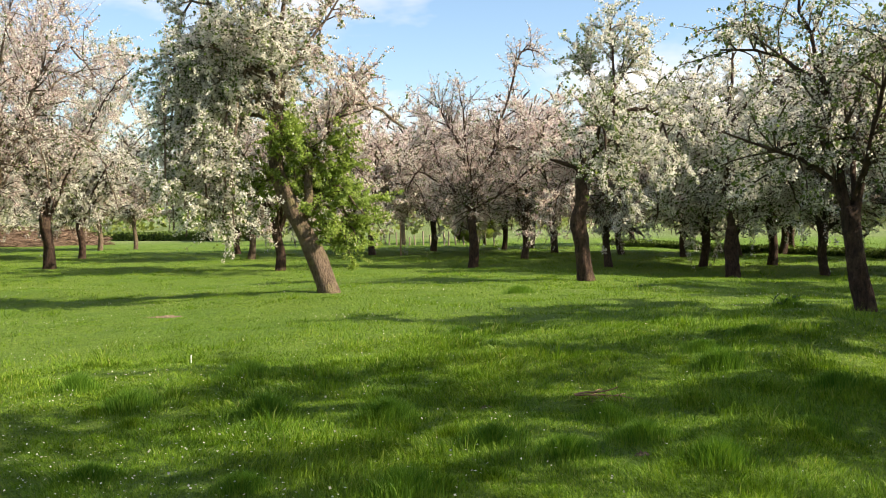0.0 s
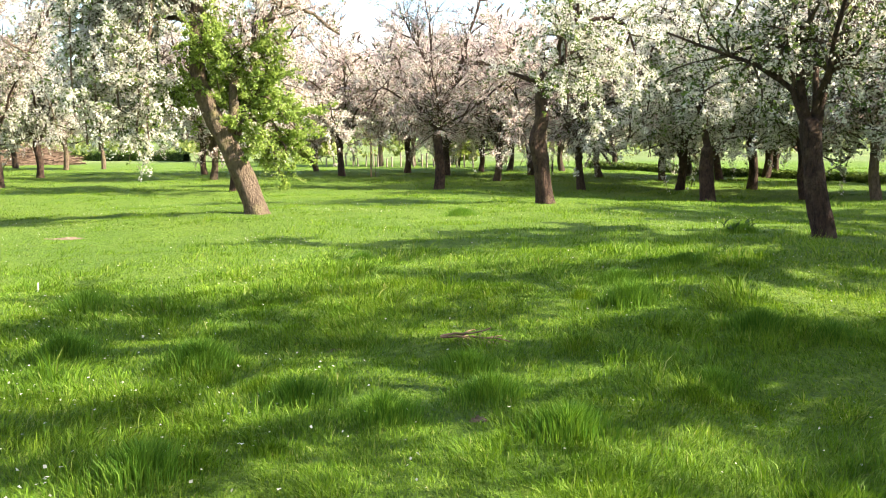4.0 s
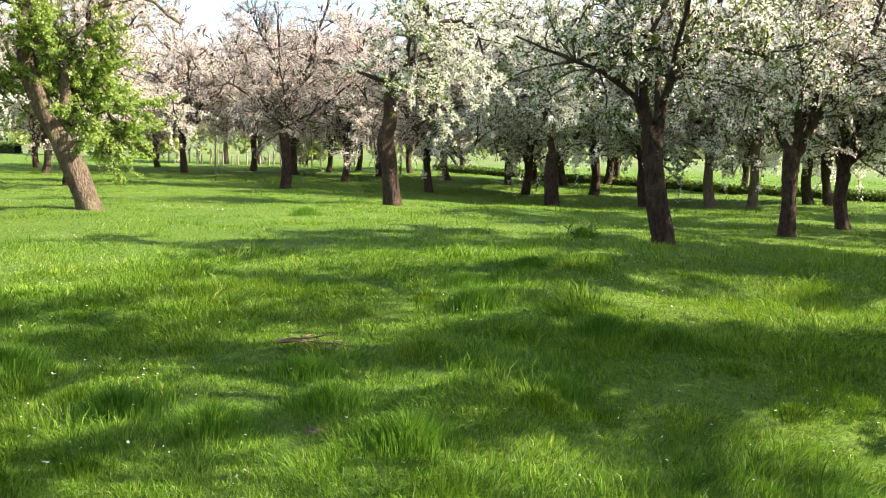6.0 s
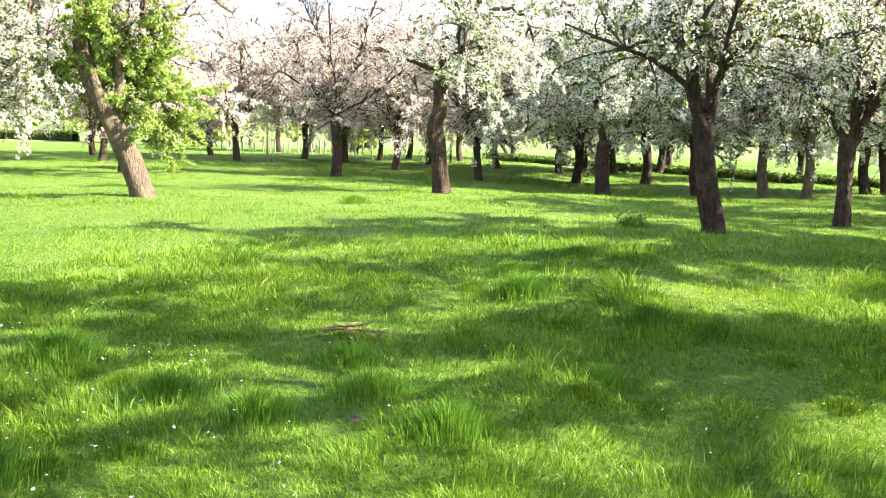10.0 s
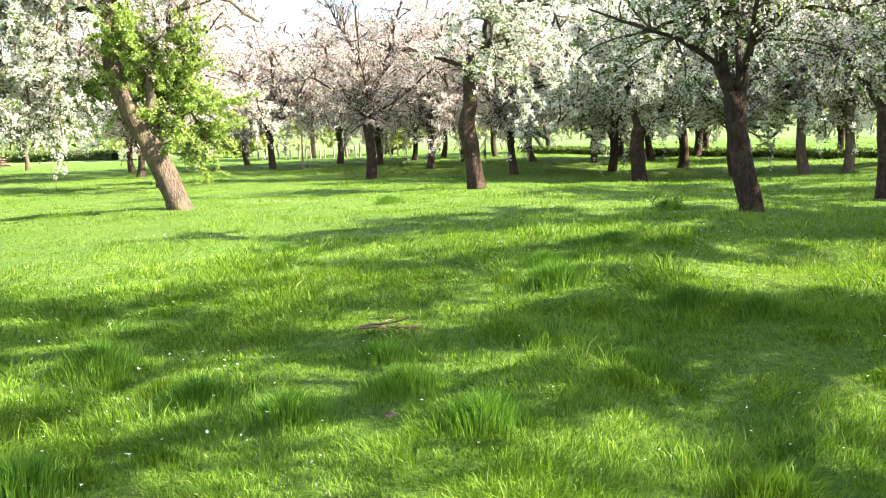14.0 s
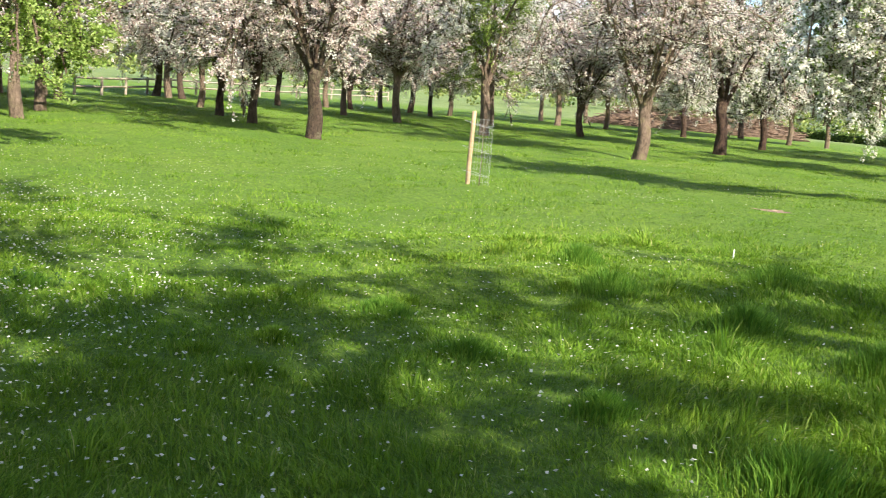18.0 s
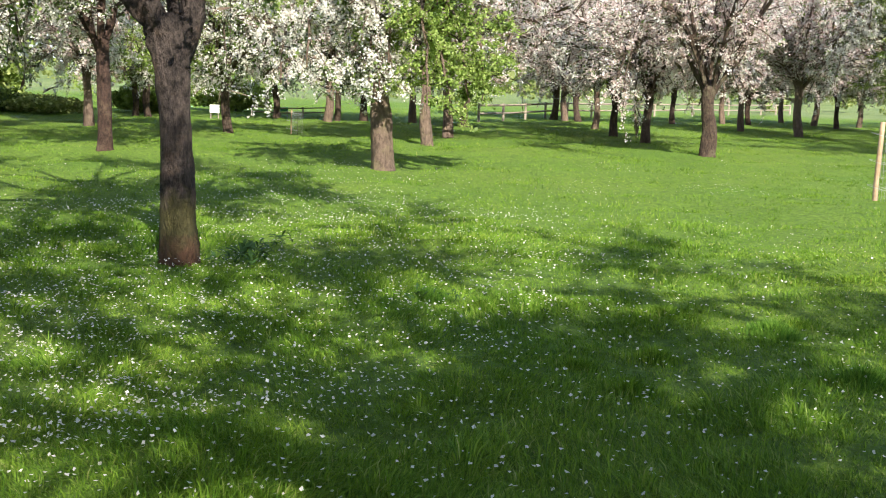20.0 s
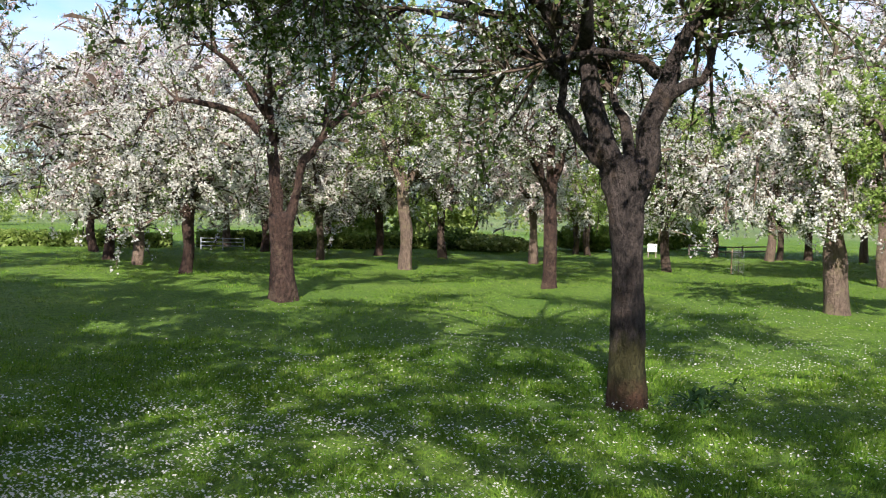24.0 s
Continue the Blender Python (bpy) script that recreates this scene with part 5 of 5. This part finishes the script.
def dock_plant(seed, x, y, size):
    rng = np.random.default_rng(seed)
    top = new("dock_plant")
    me = bpy.data.meshes.new("leaf")
    prof = [(0, 0.012), (0.25, 0.1), (0.55, 0.15), (0.8, 0.1), (1, 0.0)]
    V, faces = [], []
    for t, w in prof:
        z = 0.5 * t - 0.55 * t * t
        V += [(t, -w, z + w * 0.3), (t, 0, z), (t, w, z + w * 0.3)]
    for i in range(4):
        for j in range(2):
            faces.append((3 * i + j, 3 * i + j + 1, 3 * i + j + 4, 3 * i + j + 3))
    me.from_pydata(V, [], faces)
    me.materials.append(DOCK)
    for i in range(13):
        leaf = part_of("leaf", me, top)
        s = size * rng.uniform(0.6, 1.15)
        leaf.matrix_basis = pose(rng.normal() * 0.05, rng.normal() * 0.05, 0.02 + rng.uniform(0, 0.08), rng.uniform(-20, 20), rng.uniform(-55, -5), rng.uniform(0, 360)) @ Matrix.Scale(s, 4)
    top.location = (x, y, float(height(x, y)))
    tagged(top, "dark broad-leaved weed in shaded grass", "weed", "weeds by the trunk")


for n, (x, y, s) in enumerate([(-6.7, 3.75, 0.24), (-6.85, 3.95, 0.26), (-6.6, 4.05, 0.22), (-7.0, 4.15, 0.22), (-6.45, 3.9, 0.2), (-7.3, 4.4, 0.2), (-4.65, 4.6, 0.12), (-4.5, 4.75, 0.1), (4.1, 14.6, 0.3), (3.9, 14.4, 0.26)]):
    dock_plant(500 + n, x, y, s * 0.55)


def bar(a, b, r, mt, name, parent, label=""):
    return part_of(name, mesh_of(name, *tubes([([a, tuple((np.array(a) + np.array(b)) / 2), b], [r, r, r])], 6), mt), parent, label)


def rail_fence(pts, tall, rails, gap, mt, label, r=0.05):
    top = new("rail_fence")
    P = np.array(pts, float)
    L = np.linalg.norm(np.diff(P, axis=0), axis=1)
    cum = np.r_[0, np.cumsum(L)]
    n = int(cum[-1] / gap) + 1
    t = np.linspace(0, cum[-1], n)
    X, Y = np.interp(t, cum, P[:, 0]), np.interp(t, cum, P[:, 1])
    Z = height(X, Y)
    for x, y, z in zip(X, Y, Z):
        bar((x, y, z - 0.1), (x, y, z + tall), r, mt, "post", top)
    for k in range(n - 1):
        for q in range(rails):
            h = tall * (q + 1) / (rails + 0.25)
            bar((X[k], Y[k], Z[k] + h), (X[k + 1], Y[k + 1], Z[k + 1] + h), r * 0.7, mt, "rail", top)
    tagged(top, label, "fence")


rail_fence([(-36.5, 20.5), (-42.5, 27.5), (-50, 40), (-58, 56)], 0.75, 2, 2.6, OAK, "weathered wooden post and rail fence by the field", 0.06)
rail_fence([(-37.2, 11.4), (-37.6, 14.5)], 0.4, 2, 1.0, OAK, "short low pale rail fence", 0.035)
rail_fence([(-34.3, -6.0), (-34.7, -4.6)], 0.42, 3, 0.7, WIRE, "low pale metal gate in the hedge gap", 0.025)

palings = new("paling_fence")
rp = random.Random(9)
for k in range(22):
    x, y = -12 + 0.42 * k + rp.uniform(-0.1, 0.1), 61.5 - 0.16 * k
    z = float(height(x, y))
    bar((x, y, z - 0.1), (x + rp.uniform(-0.05, 0.05), y, z + rp.uniform(0.45, 0.85)), 0.05, OAK, "paling", palings)
tagged(palings, "row of pale split stakes by the field", "fence")


def board(x, y, wide, tall, foot, mt, turn, label):
    top = new("sign_board")
    for sx in (-wide * 0.4, wide * 0.4):
        bar((sx, 0.02, -0.2), (sx, 0.02, foot + tall), 0.02, OAK, "post", top)
    bm = bmesh.new()
    bmesh.ops.create_cube(bm, size=1, matrix=Matrix.Translation((0, 0, foot + tall / 2)) @ Matrix.Diagonal((wide, 0.03, tall, 1)))
    bmesh.ops.bevel(bm, geom=bm.edges[:], offset=0.008, segments=1, affect="EDGES")
    me = bpy.data.meshes.new("panel")
    bm.to_mesh(me)
    bm.free()
    me.materials.append(mt)
    part_of("panel", me, top)
    top.matrix_world = pose(x, y, float(height(x, y)), 0, 0, turn)
    tagged(top, label, "sign")


board(-34.7, 9.5, 0.32, 0.28, 0.2, SIGN_WHITE, 80, "small blank white sign board on two posts")
board(-37.4, 12.7, 0.3, 0.16, 0.22, SIGN_GREEN, 75, "small green and white sign board")


def shrub(seed, x, y, wide, tall, mt, label, leaf=0.06, count=2600):
    rng = np.random.default_rng(seed)
    top = new("shrub")
    stems = [(wander(rng, (rng.normal() * 0.1, rng.normal() * 0.1, -0.05), (rng.normal() * 0.5, rng.normal() * 0.5, 1), tall * 0.8, 5, 0, 0, 0.2), np.linspace(0.03, 0.01, 6)) for _ in range(7)]
    part_of("stems", mesh_of("stems", *tubes(stems, 4), TWIG), top)
    w = rng.normal(size=(count, 3))
    w /= np.linalg.norm(w, axis=1)[:, None]
    lump = 1 + 0.18 * np.sin(5 * w[:, 0] + seed) * np.sin(4 * w[:, 1] + 2) + 0.1 * np.sin(9 * w[:, 2])
    c = w * (rng.uniform(0.55, 1.0, count) ** 0.5 * lump)[:, None] * np.array([wide / 2, wide / 2, tall / 2]) + np.array([0, 0, tall * 0.52])
    v, f = flakes(c[c[:, 2] > 0.03], leaf, rng, 1.3)
    part_of("foliage", mesh_of("foliage", v, f, mt), top)
    top.location = (x, y, float(height(x, y)))
    tagged(top, label, "shrub")


shrub(71, -38.3, 2.6, 2.2, 0.8, HEDGE_LEAF, "dark green rounded shrub by the hedge")
shrub(72, -37.2, 4.2, 2.6, 0.55, SPRING_LEAF, "low light-green clipped shrub")
shrub(73, -41.5, 2.0, 3.5, 2.6, FRESH_LEAF, "light green spring bush behind the hedge", 0.1)
shrub(74, -42.5, -1.5, 3.0, 2.2, FRESH_LEAF, "light green spring bush behind the hedge", 0.1)
shrub(75, -40.0, 8.0, 2.4, 1.0, FRESH_LEAF, "fresh green bush near the sign", 0.09)
shrub(76, -43.0, 12.0, 3.4, 1.3, FRESH_LEAF, "fresh green bush behind the far trees", 0.09)
shrub(77, -15.0, 69.5, 4.0, 3.0, SPRING_LEAF, "pale green bush behind the hedge", 0.13)
shrub(78, -22.0, 73.5, 4.5, 3.2, SPRING_LEAF, "pale green bush behind the hedge", 0.13)
shrub(79, -5.0, 66.0, 3.0, 2.2, SPRING_LEAF, "pale green bush beside the field", 0.13)
